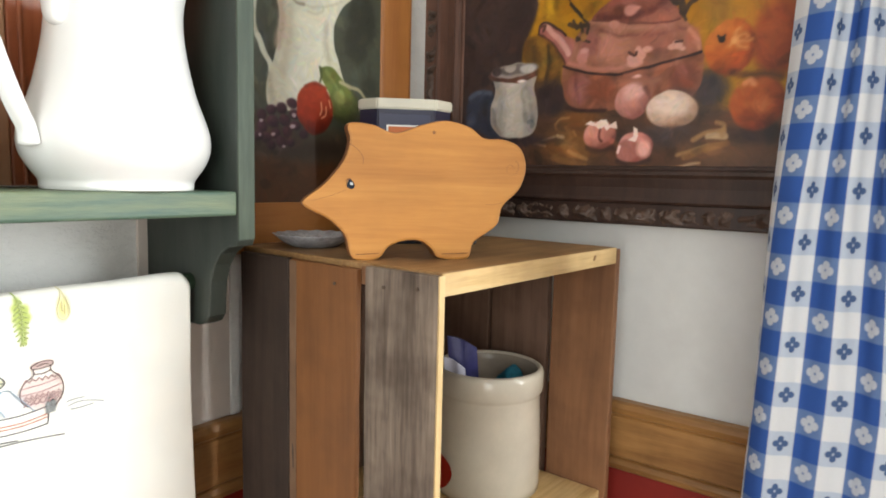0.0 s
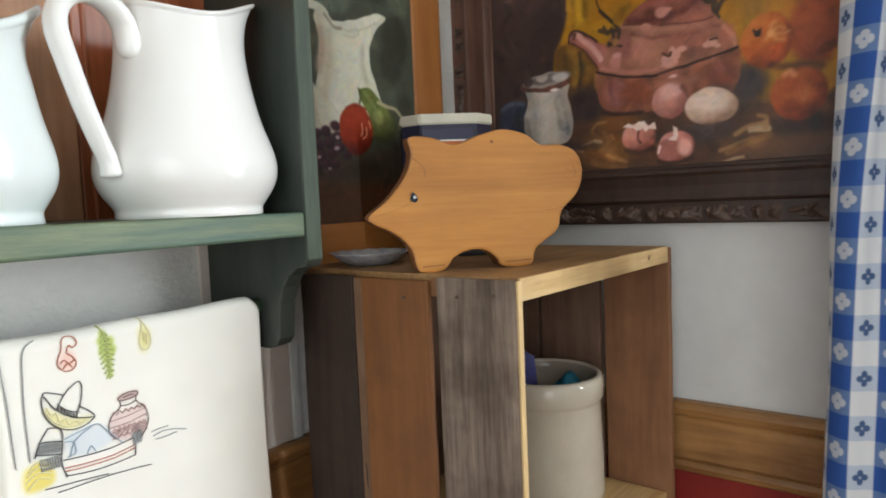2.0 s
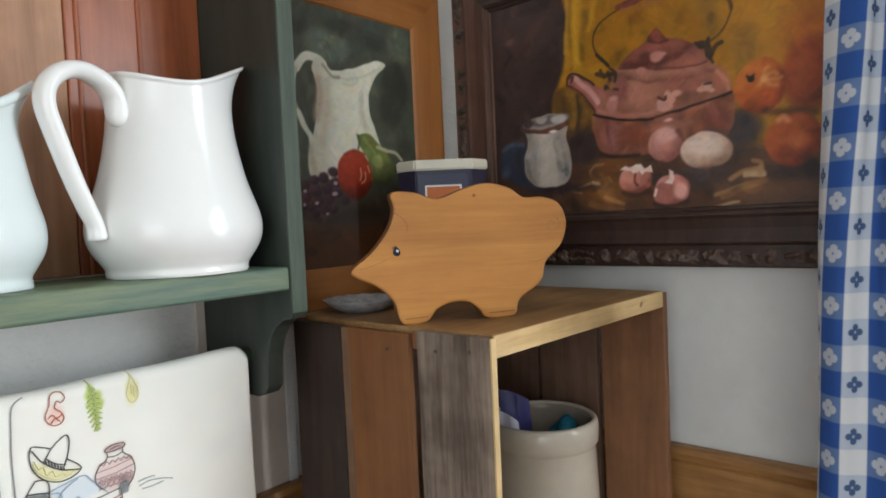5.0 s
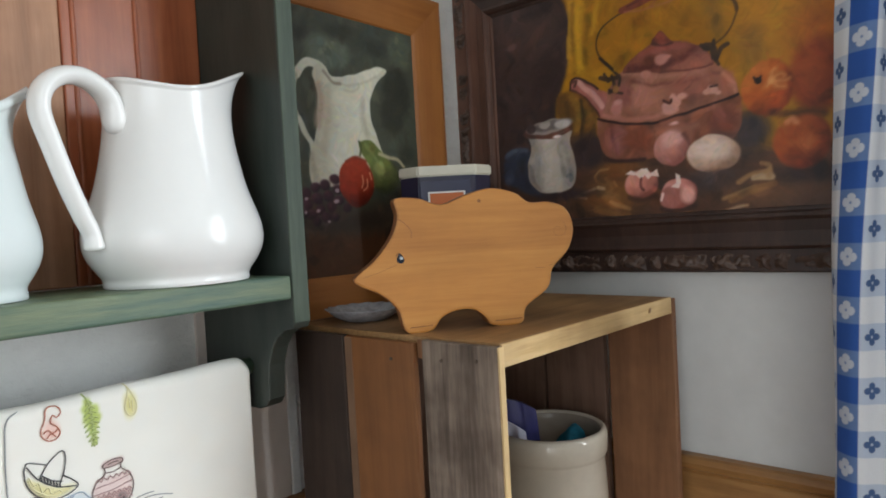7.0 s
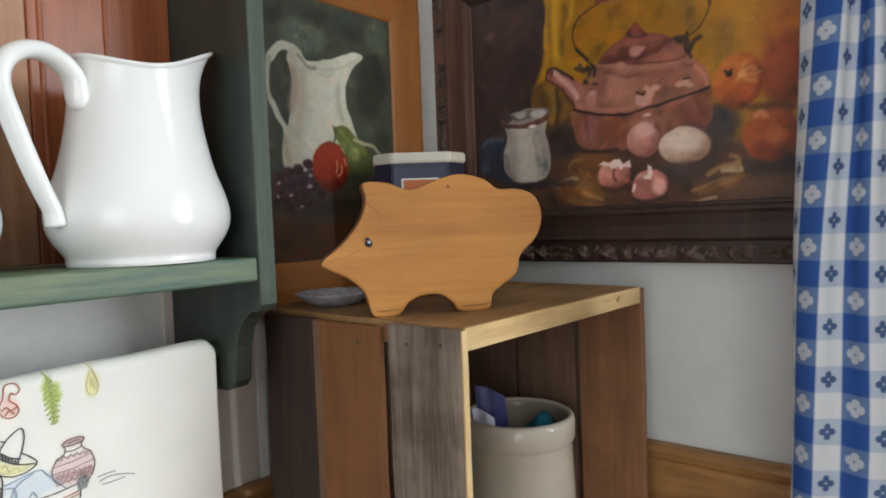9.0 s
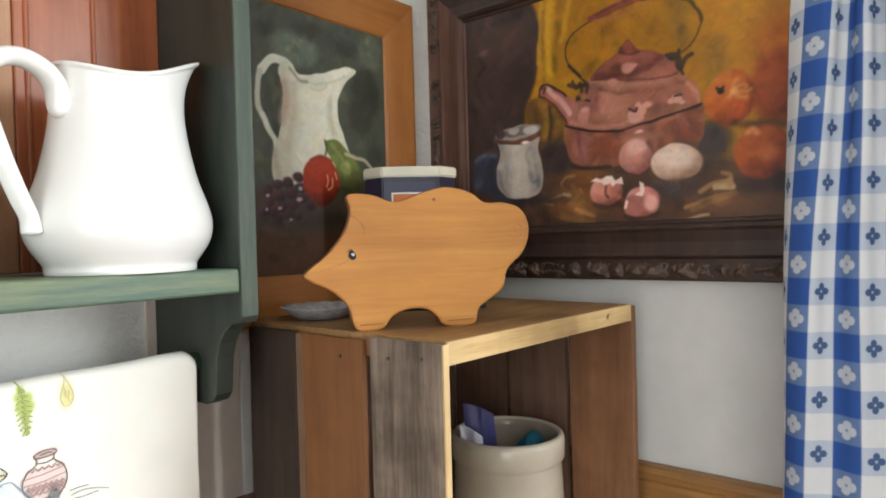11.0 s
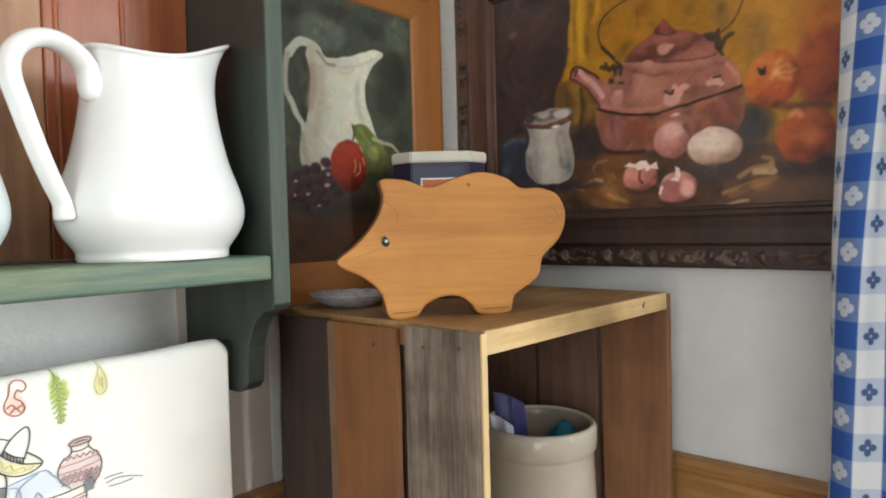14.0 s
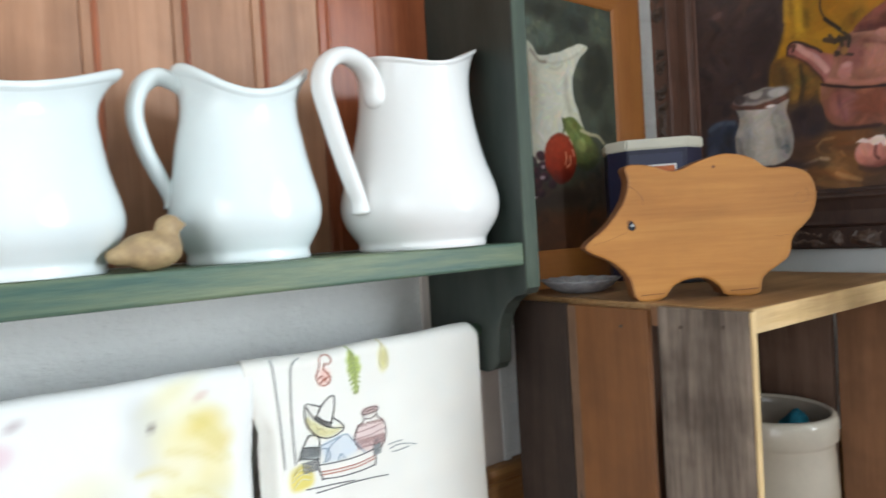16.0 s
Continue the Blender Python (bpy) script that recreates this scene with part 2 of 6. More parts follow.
M_PURPLE = paint("purple film", (0.055, 0.055, 0.18), 0.15, 0.3, 60, 0.2)
M_LILAC = plain("white film", (0.6, 0.58, 0.68), 0.35)
M_TEAL = paint("teal cloth", (0.01, 0.2, 0.3), 0.2, 0.8, 80, 0.3)
M_CLAY = paint("speckled clay", (0.5, 0.355, 0.18), 0.2, 0.55, 90, 0.3, second=(0.29, 0.19, 0.1))
M_INK = plain("dark eye", (0.015, 0.02, 0.03), 0.15)
M_GLINT = plain("pale eye glint", (0.5, 0.53, 0.56), 0.3)
M_APPLE = paint("red glaze", (0.42, 0.02, 0.012), 0.15, 0.2, 60, 0.05)
M_GRAPHITE = plain("black thread", (0.085, 0.085, 0.09), 0.9)
M_TH_RED = plain("red thread", (0.52, 0.2, 0.13), 0.9)
M_TH_GREEN = plain("green thread", (0.45, 0.52, 0.2), 0.9)
M_TH_YELLOW = plain("yellow thread", (0.78, 0.73, 0.46), 0.9)
M_TH_PINK = plain("rose thread", (0.52, 0.35, 0.34), 0.9)
M_TH_BROWN = plain("brown thread", (0.2, 0.14, 0.13), 0.9)
M_TH_BLUE = plain("blue thread", (0.36, 0.45, 0.54), 0.9)
M_TH_GREY = plain("grey thread", (0.32, 0.33, 0.33), 0.9)


# ---- building helpers ----
def mesh_of(bm, name, mat=None, smooth=False):
    me = bpy.data.meshes.new(name)
    bmesh.ops.recalc_face_normals(bm, faces=bm.faces)
    bm.to_mesh(me)
    bm.free()
    if mat:
        me.materials.append(mat)
    if smooth:
        me.shade_smooth()
    return me


def part(name, bm, material, parent, label="", smooth=False):
    ob = new(name, mesh_of(bm, name, material, smooth))
    ob.parent = parent
    if label:
        ob["label"] = label
    return ob


def thing(name, at, label, category, group="", turn=0.0):
    ob = new(name)
    ob.empty_display_size = 0.05
    ob.matrix_world = pose(*at, 0, 0, turn)
    return tagged(ob, label, category, group)


def solid(name, bm, material, label, category="", group="", kind="", smooth=False, at=(0, 0, 0), turn=0.0):
    ob = new(name, mesh_of(bm, name, material, smooth))
    ob.matrix_world = pose(*at, 0, 0, turn)
    return tagged(ob, label, category, group, kind)


def box(x0, x1, y0, y1, z0, z1, bevel=0.0, bm=None, seg=2):
    own = bmesh.new()
    bmesh.ops.create_cube(own, size=1)
    for v in own.verts:
        v.co = ((x0 + x1) / 2 + v.co.x * (x1 - x0), (y0 + y1) / 2 + v.co.y * (y1 - y0), (z0 + z1) / 2 + v.co.z * (z1 - z0))
    if bevel:
        bmesh.ops.bevel(own, geom=own.edges[:], offset=bevel, segments=seg, affect="EDGES", profile=0.5)
    if bm is None:
        return own
    me = bpy.data.meshes.new("tmp")
    own.to_mesh(me)
    own.free()
    bm.from_mesh(me)
    bpy.data.meshes.remove(me)
    return bm


def wavy(bm, amount, scale=20.0, seed=0.0):
    """Hand-made unevenness."""
    for v in bm.verts:
        p = v.co * scale + Vector((seed, seed * 1.7, seed * 0.3))
        v.co += noise.noise_vector(p) * amount
    return bm


def extrude_outline(pts, thick, bevel=0.002, axis="y"):
    """A flat board cut along an outline in its x-z plane, or y-z plane, from 0 to thick behind it."""
    bm = bmesh.new()
    place = (lambda a, b: (a, 0, b)) if axis == "y" else (lambda a, b: (0, a, b))
    f = bm.faces.new([bm.verts.new(place(a, b)) for a, b in pts])
    r = bmesh.ops.extrude_face_region(bm, geom=[f])
    move = Vector((0, thick, 0)) if axis == "y" else Vector((thick, 0, 0))
    bmesh.ops.translate(bm, vec=move, verts=[v for v in r["geom"] if isinstance(v, bmesh.types.BMVert)])
    bmesh.ops.recalc_face_normals(bm, faces=bm.faces)
    if bevel:
        rim = [e for e in bm.edges if len(e.link_faces) == 2 and any(len(g.verts) > 6 for g in e.link_faces)]
        bmesh.ops.bevel(bm, geom=rim, offset=bevel, segments=2, affect="EDGES", profile=0.5)
    return bm


def spline(ctrl, steps=6, closed=True):
    """A smooth curve through a few control points (Catmull-Rom)."""
    out, n = [], len(ctrl)
    for i in range(n if closed else n - 1):
        p = [np.array(ctrl[(i + k) % n] if closed else ctrl[min(max(i + k, 0), n - 1)], float) for k in (-1, 0, 1, 2)]
        for j in range(steps):
            t = j / steps
            out.append(tuple(0.5 * (2 * p[1] + (p[2] - p[0]) * t + (2 * p[0] - 5 * p[1] + 4 * p[2] - p[3]) * t * t + (3 * p[1] - p[0] - 3 * p[2] + p[3]) * t ** 3)))
    if not closed:
        out.append(tuple(float(c) for c in ctrl[-1]))
    return out


def tube(path, radius, sides=10, bm=None, cap=True, across=None):
    """A round rod along a path; radius is a number, or gives (a, b) along and across at a fraction of the path."""
    bm = bm or bmesh.new()
    path = [Vector(p) for p in path]
    rings, side = [], Vector(across) if across else None
    for i, p in enumerate(path):
        d = (path[min(i + 1, len(path) - 1)] - path[max(i - 1, 0)]).normalized()
        if side is None:
            side = d.orthogonal().normalized()
        side = (side - d * side.dot(d)).normalized()
        up = d.cross(side)
        a, b = radius(i / (len(path) - 1)) if callable(radius) else (radius, radius)
        rings.append([bm.verts.new(p + side * a * math.cos(k * math.tau / sides) + up * b * math.sin(k * math.tau / sides)) for k in range(sides)])
    for r, s in zip(rings, rings[1:]):
        for k in range(sides):
            bm.faces.new((r[k], r[(k + 1) % sides], s[(k + 1) % sides], s[k]))
    if cap:
        bm.faces.new(rings[0][::-1])
        bm.faces.new(rings[-1])
    return bm


def lathe(profile, seg=48, shape=None):
    """A turned body from (radius, height) pairs; shape may move a point by its angle and height."""
    bm = bmesh.new()
    rings = []
    for i, (r, z) in enumerate(profile):
        ring = []
        for k in range(seg):
            a = k * math.tau / seg
            p = Vector((r * math.cos(a), r * math.sin(a), z))
            ring.append(bm.verts.new(shape(p, a, i) if shape else p))
        rings.append(ring)
    for r, s in zip(rings, rings[1:]):
        for k in range(seg):
            bm.faces.new((r[k], r[(k + 1) % seg], s[(k + 1) % seg], s[k]))
    bm.faces.new(rings[0][::-1])
    bm.faces.new(rings[-1])
    return bm


# ---- the room ----
WALL_X, WALL_Y, CEIL = 0.795, 0.632, 2.4
BACK_X, BACK_Y = -1.5, -2.6
RAIL_LOW, RAIL_TOP = 0.932, 1.024
solid("floor", box(BACK_X - 0.1, WALL_X + 0.1, BACK_Y - 0.1, WALL_Y + 0.1, -0.05, 0), M_FLOOR, "brown wooden floor of the room", "floor", kind="structure")
solid("ceiling", box(BACK_X - 0.1, WALL_X + 0.1, BACK_Y - 0.1, WALL_Y + 0.1, CEIL, CEIL + 0.05), M_CEIL, "plain white painted ceiling", "ceiling", kind="structure")


def wall(name, pieces, mat, label):
    bm = bmesh.new()
    for p in pieces:
        box(*p, bm=bm)
    return solid(name, bm, mat, label, "wall", kind="structure")


WY0, WY1, WZ0, WZ1 = -1.30, -0.25, 0.98, 2.0
wall("wall_north", [(BACK_X - 0.1, WALL_X + 0.1, WALL_Y, WALL_Y + 0.1, 0.97, CEIL)], M_WALL, "off-white textured plaster wall behind the shelf")
wall("wall_north_lower", [(BACK_X - 0.1, WALL_X + 0.1, WALL_Y, WALL_Y + 0.1, 0, 0.97)], M_RED, "dark red painted lower wall")
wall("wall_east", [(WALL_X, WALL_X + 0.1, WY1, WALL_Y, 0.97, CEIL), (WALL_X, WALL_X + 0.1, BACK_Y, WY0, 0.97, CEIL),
                   (WALL_X, WALL_X + 0.1, WY0, WY1, 0.97, WZ0), (WALL_X, WALL_X + 0.1, WY0, WY1, WZ1, CEIL)], M_WALL_E_SHADED, "off-white plaster wall with a window")
wall("wall_east_lower", [(WALL_X, WALL_X + 0.1, BACK_Y, WALL_Y, 0, 0.97)], M_RED, "dark red painted lower wall")
wall("wall_west", [(BACK_X - 0.1, BACK_X, BACK_Y, -1.45, 0, CEIL), (BACK_X - 0.1, BACK_X, -0.05, WALL_Y, 0, CEIL),
                   (BACK_X - 0.1, BACK_X, -1.45, -0.05, 0, 0.5), (BACK_X - 0.1, BACK_X, -1.45, -0.05, 2.03, CEIL)], M_WALL, "off-white plaster wall with a window")
wall("wall_south", [(BACK_X, WALL_X, BACK_Y - 0.1, BACK_Y, 0, CEIL)], M_WALL, "off-white plaster wall")


def window(name, x0, x1, y0, y1, z0, z1):
    """A painted frame with a cross bar, set in an opening of a wall that runs along y."""
    w = thing(name, ((x0 + x1) / 2, (y0 + y1) / 2, z0), "white painted window in the plaster wall", "window")
    w["kind"] = "structure"
    hx, hy, h, b = (x1 - x0) / 2, (y1 - y0) / 2, z1 - z0, 0.035
    for a in ((-hx, hx, -hy, -hy + b, 0, h), (-hx, hx, hy - b, hy, 0, h), (-hx, hx, -hy + b, hy - b, 0, b), (-hx, hx, -hy + b, hy - b, h - b, h), (-hx, hx, -hy + b, hy - b, h * 0.5 - 0.012, h * 0.5 + 0.012)):
        part("window_frame", box(*a, 0.002), M_CEIL, w)


window("window_1", WALL_X + 0.005, WALL_X + 0.028, WY0, WY1, WZ0, WZ1)
window("window_2", BACK_X - 0.024, BACK_X - 0.004, -1.45, -0.05, 0.5, 2.03)


def rail_profile():
    """Section of the chair rail: out from the wall, and height."""
    return [(0, RAIL_LOW), (0.010, RAIL_LOW), (0.014, RAIL_LOW + 0.003), (0.0158, RAIL_LOW + 0.009), (0.014, RAIL_LOW + 0.015), (0.0108, RAIL_LOW + 0.0168), (0.0135, RAIL_LOW + 0.0195),
            (0.0138, RAIL_TOP - 0.021), (0.0108, RAIL_TOP - 0.0185), (0.0160, RAIL_TOP - 0.0155), (0.0182, RAIL_TOP - 0.008), (0.0162, RAIL_TOP - 0.002), (0.012, RAIL_TOP), (0, RAIL_TOP)]


def rail(name, place, mat, label):
    bm = bmesh.new()
    ends = [[bm.verts.new(place(o, z, e)) for o, z in rail_profile()] for e in (0, 1)]
    k = len(ends[0])
    for i in range(k):
        bm.faces.new((ends[0][i], ends[0][(i + 1) % k], ends[1][(i + 1) % k], ends[1][i]))
    bm.faces.new(ends[0][::-1])
    bm.faces.new(ends[1])
    solid(name, bm, mat, label, "trim", kind="structure")


rail("trim_rail_east", lambda o, z, e: (WALL_X - o, (WALL_Y - 0.001, BACK_Y)[e], z), M_RAIL, "varnished oak chair rail on the wall")
rail("trim_rail_north", lambda o, z, e: ((BACK_X, WALL_X - 0.02)[e], WALL_Y - o, z), M_RAIL_X_SHADED, "varnished oak chair rail on the wall")
# Both added: the board for shaded wall, the strip for lit wall beyond.
solid("trim_board", box(0.328, 0.432, WALL_Y - 0.004, WALL_Y, RAIL_TOP, 2.2, 0.001), M_BEIGE_SHADED, "flat beige board added for the shaded stretch of wall", "trim", kind="structure")
solid("trim_strip", box(0.432, 0.444, WALL_Y - 0.006, WALL_Y, RAIL_TOP, 2.2, 0.001), M_WALL, "narrow white upright strip added for the lit wall", "trim", kind="structure")

# ---- the green wall shelf ----
SHELF_X0, SHELF_X1, FRONT, PLANKS = -0.75, 0.338, 0.478, 0.604
shelf = thing("wall_shelf", (0.0, WALL_Y, 1.15), "green painted wooden wall shelf with worn edges and plank back", "shelf")
sy, sz = WALL_Y, 1.15
board = box(SHELF_X0, SHELF_X1, FRONT - sy, PLANKS - sy, 1.2645 - sz, 1.2855 - sz, 0.0025, seg=3)
part("shelf_board", board, M_GREEN_EDGE, shelf, "green board with yellowish worn streaks along its edge")
side = [(FRONT, 2.0), (FRONT, 1.243), (FRONT + 0.003, 1.238), (FRONT + 0.014, 1.236), (FRONT + 0.026, 1.229), (FRONT + 0.035, 1.218), (FRONT + 0.041, 1.202), (FRONT + 0.043, 1.184),
        (FRONT + 0.044, 1.170), (FRONT + 0.05, 1.163), (FRONT + 0.062, 1.159), (FRONT + 0.085, 1.159), (0.6, 1.159), (WALL_Y, 1.159), (WALL_Y, 2.0)]
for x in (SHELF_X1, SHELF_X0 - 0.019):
    ob = part("side_board", extrude_outline([(y - sy, z - sz) for y, z in side], 0.018, 0.0015, "x"), M_GREEN_SHADED, shelf)
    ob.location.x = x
    part("worn_edge", box(0.0006, 0.0174, FRONT - sy - 0.0008, FRONT - sy + 0.0012, 1.2435 - sz, 2.0 - sz, 0.0006), M_GREEN_LIT, ob, "paler green front edge with its light in the paint")
edges = [SHELF_X1, 0.212] + [0.148 - 0.067 * i for i in range(13)]
for i, (b, a) in enumerate(zip(edges, edges[1:])):
    first = i == 0
    bm = box(a + 0.0002, b - 0.0002, PLANKS - sy, PLANKS + 0.012 - sy, 1.2865 - sz, 2.0 - sz, 0.0016)
    plank = part("back_plank", bm, M_PLANK if first else M_PLANK_PINE, shelf, "red-brown stained plank" if first else "orange pine plank with a beaded edge")
    for bx in (0.008, 0.062) if first else (0.008,):
        part("bead", box(a + bx, a + bx + 0.0045, PLANKS - 0.0022 - sy, PLANKS + 0.004 - sy, 1.2865 - sz, 2.0 - sz, 0.0018), M_PLANK, plank)
rod = tube([(SHELF_X0, 0.552 - sy, 1.199 - sz), (SHELF_X1, 0.552 - sy, 1.199 - sz)], 0.008, 12)
part("towel_rod", rod, M_GREEN, shelf, smooth=True)

# ---- the crate ----
CH, CW, CD = 0.457, 0.320, 0.268
crate = thing("wooden_crate", (0.4105, 0.3055, 0.769), "wooden slatted crate of mixed reclaimed boards standing on end", "crate", turn=-1.9)
# Top face browner than the front edge.
top = part("top_board", wavy(box(-0.0042, CW, 0.0022, CD, CH - 0.0195, CH, 0.0012), 0.0006, 9), M_PINE_BROWN, crate, "brown pine top board")
part("front_edge", wavy(box(-0.0042, CW, 0, 0.0026, CH - 0.0193, CH - 0.0004, 0.0008), 0.0003, 30), M_PINE, top, "pale sawn pine edge")
for kx, kz, kr in ((0.262, 0.0085, 0.0022),):
    part("knot", tube([(kx, 0.0006, CH - kz), (kx, -0.0006, CH - kz)], lambda f: (kr * 1.7, kr), 14), M_PINE_BROWN, top, "small brown knot")
part("board_end", box(-0.0052, -0.004, 0.0818, 0.0922, CH - 0.0195, CH - 0.003), M_BROWN_DULL, top, "dull brown end grain")
part("bottom_board", box(-0.0042, CW, 0, CD, 0, 0.02, 0.0015), M_PINE, crate)
part("shelf_board", box(-0.004, CW - 0.001, 0.006, CD, 0.14, 0.156, 0.0015), M_PINE, crate, "pale pine board inside the crate")


def slat(x0, x1, y0, y1, z1, mat, label="", seed=0.0):
    bm = box(x0, x1, y0, y1, 0.0, z1, 0.0014)
    bmesh.ops.subdivide_edges(bm, edges=[e for e in bm.edges if e.calc_length() > 0.2], cuts=10)
    return part("slat", wavy(bm, 0.0009, 14, seed), mat, crate, label)


for i, (mat, a, b, top, lab) in enumerate(((M_GREYWOOD, 0.0, 0.0815, CH - 0.0015, "weathered grey board"), (M_BROWN, 0.0925, 0.186, CH - 0.0055, "reddish brown board"), (M_DARK, 0.1885, 0.268, CH - 0.005, "dark brown board"))):
    s = slat(-0.011, -0.0045, a, b, top, mat, lab, i * 3.1)
    if i == 0:
        part("cut_edge", wavy(box(-0.0112, -0.0046, -0.0022, -0.0002, 0.0, CH - 0.0015, 0.0006), 0.0004, 30), M_PINE_Z, s, "pale freshly cut board edge")
    if i == 1:
        part("worn_edge", wavy(box(-0.0114, -0.0105, b - 0.0105, b - 0.0004, 0.0, top - 0.001, 0.0004), 0.0003, 30), M_BROWN_WORN, s, "rubbed paler board edge")
        part("split", wavy(box(-0.0117, -0.0108, 0.1790, 0.1822, 0.243, 0.268, 0.0004), 0.0008, 90), M_DARK, s, "dark split in the board")
    for ny, nz in (((0.26, 0.013), (0.72, 0.016)), ((0.3, 0.016),), ())[i]:
        part("nail", tube([(-0.0108, a + (b - a) * ny, top - nz), (-0.0124, a + (b - a) * ny, top - nz)], 0.0016, 10), M_NAIL, s)
for i, (mat, a, b) in enumerate(((M_BROWN_DULL, 0.0, 0.083), (M_INSIDE, 0.0895, 0.176), (M_INSIDE, 0.18, 0.268))):
    slat(CW, CW + 0.011, a, b, CH - 0.002, mat, "", 20 + i)
for i, (a, b) in enumerate(((0.0, 0.076), (0.082, 0.158), (0.164, 0.24), (0.246, 0.32))):
    slat(a, b, CD, CD + 0.011, CH, M_INSIDE, "", 40 + i)

table = thing("side_table", (0.5, 0.3, 0.0), "plain brown wooden table under the crate", "table")
part("tabletop", box(-0.16, 0.26, -0.09, 0.3, 0.744, 0.769, 0.003), M_BROWN, table)
for x in (-0.13, 0.2):
    for y in (-0.06, 0.24):
        part("leg", box(x, x + 0.035, y, y + 0.035, 0, 0.744, 0.002), M_BROWN, table)

# ---- the pig board ----
outline = [(-0.0505, 0.053), (-0.046, 0.0455), (-0.028, 0.0365), (-0.0135, 0.022), (-0.006, 0.0008), (0.0165, 0.0008), (0.027, 0.012), (0.042, 0.0175), (0.057, 0.0165),
           (0.067, 0.009), (0.0745, 0.0008), (0.102, 0.0008), (0.108, 0.016), (0.130, 0.032), (0.1355, 0.050), (0.152, 0.067), (0.158, 0.088), (0.151, 0.106),
           (0.134, 0.113), (0.115, 0.1135), (0.101, 0.123), (0.078, 0.128), (0.055, 0.123), (0.031, 0.115), (0.010, 0.1215), (-0.0115, 0.1215), (-0.010, 0.106), (-0.016, 0.088), (-0.032, 0.068)]
pig = thing("cutting_board", (0.4175, 0.4095, 1.226), "honey maple cutting board cut in the shape of a pig", "cutting board", turn=-38)
board = part("board", extrude_outline(spline(outline, 5), 0.023, 0.0025), M_PIG, pig)
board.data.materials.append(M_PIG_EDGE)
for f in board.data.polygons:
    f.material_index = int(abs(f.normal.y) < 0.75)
almond = spline([(-0.0122, 0.0668), (-0.0105, 0.0716), (-0.0082, 0.0722), (-0.0052, 0.0672), (-0.0068, 0.0640), (-0.0098, 0.0642)], 4)
part("eye", extrude_outline([(x, z) for x, z in almond], 0.0016, 0.0), M_INK, pig, "small dark inset eye").location.y = -0.0006
# Pale disc as a fixed highlight on the dark eye.
part("eye_glint", tube([(-0.0080, -0.0004, 0.0685), (-0.0080, -0.0013, 0.0685)], lambda f: (0.0013, 0.0015), 12), M_GLINT, pig, "pale disc painted as the glint in the eye")
part("eye_lid", tube([(x, -0.0006, z) for x, z in spline([(-0.0128, 0.0706), (-0.0108, 0.0725), (-0.0086, 0.0728)], 5, False)], 0.0005, 5), M_PIG_EDGE, pig, "engraved eyelid line")
part("mouth_line", tube([(x, 0.0003, z) for x, z in spline([(-0.0430, 0.0530), (-0.028, 0.0570), (-0.0125, 0.0630)], 5, False)], 0.0004, 5), M_PIG_EDGE, pig, "fine crack from the snout to the eye")
part("rump_line", tube([(x, 0.0003, z) for x, z in spline([(0.118, 0.0520), (0.126, 0.0516), (0.135, 0.0540)], 5, False)], 0.0004, 5), M_PIG_EDGE, pig, "fine engraved line on the rump")
part("ear_line", tube([(x, 0.0002, z) for x, z in spline([(-0.0102, 0.104), (-0.0035, 0.0995), (0.002, 0.0925), (0.002, 0.086)], 6, False)], 0.0004, 5), M_PIG_EDGE, pig, "engraved ear line")
part("tail_line", tube([(0.1424 + (0.0018 + 0.0009 * q) * math.cos(q), 0.0002, 0.086 + (0.0018 + 0.0009 * q) * math.sin(q)) for q in (0.35 * i for i in range(22))], 0.0003, 5), M_PIG_EDGE, pig, "engraved curl of the tail")
for x0, x1 in ((-0.0035, 0.0175), (0.0765, 0.102)):
    part("hoof_line", tube([(x0, 0.0002, 0.0052), ((x0 + x1) / 2, 0.0002, 0.0056), (x1, 0.0002, 0.006)], 0.0005, 5), M_PIG_EDGE, pig, "engraved hoof line")
part("peg", tube([(0.0665, 0.0006, 0.1165), (0.0665, -0.0003, 0.1165)], 0.0016, 10), M_PIG_EDGE, pig, "dark plugged hole")


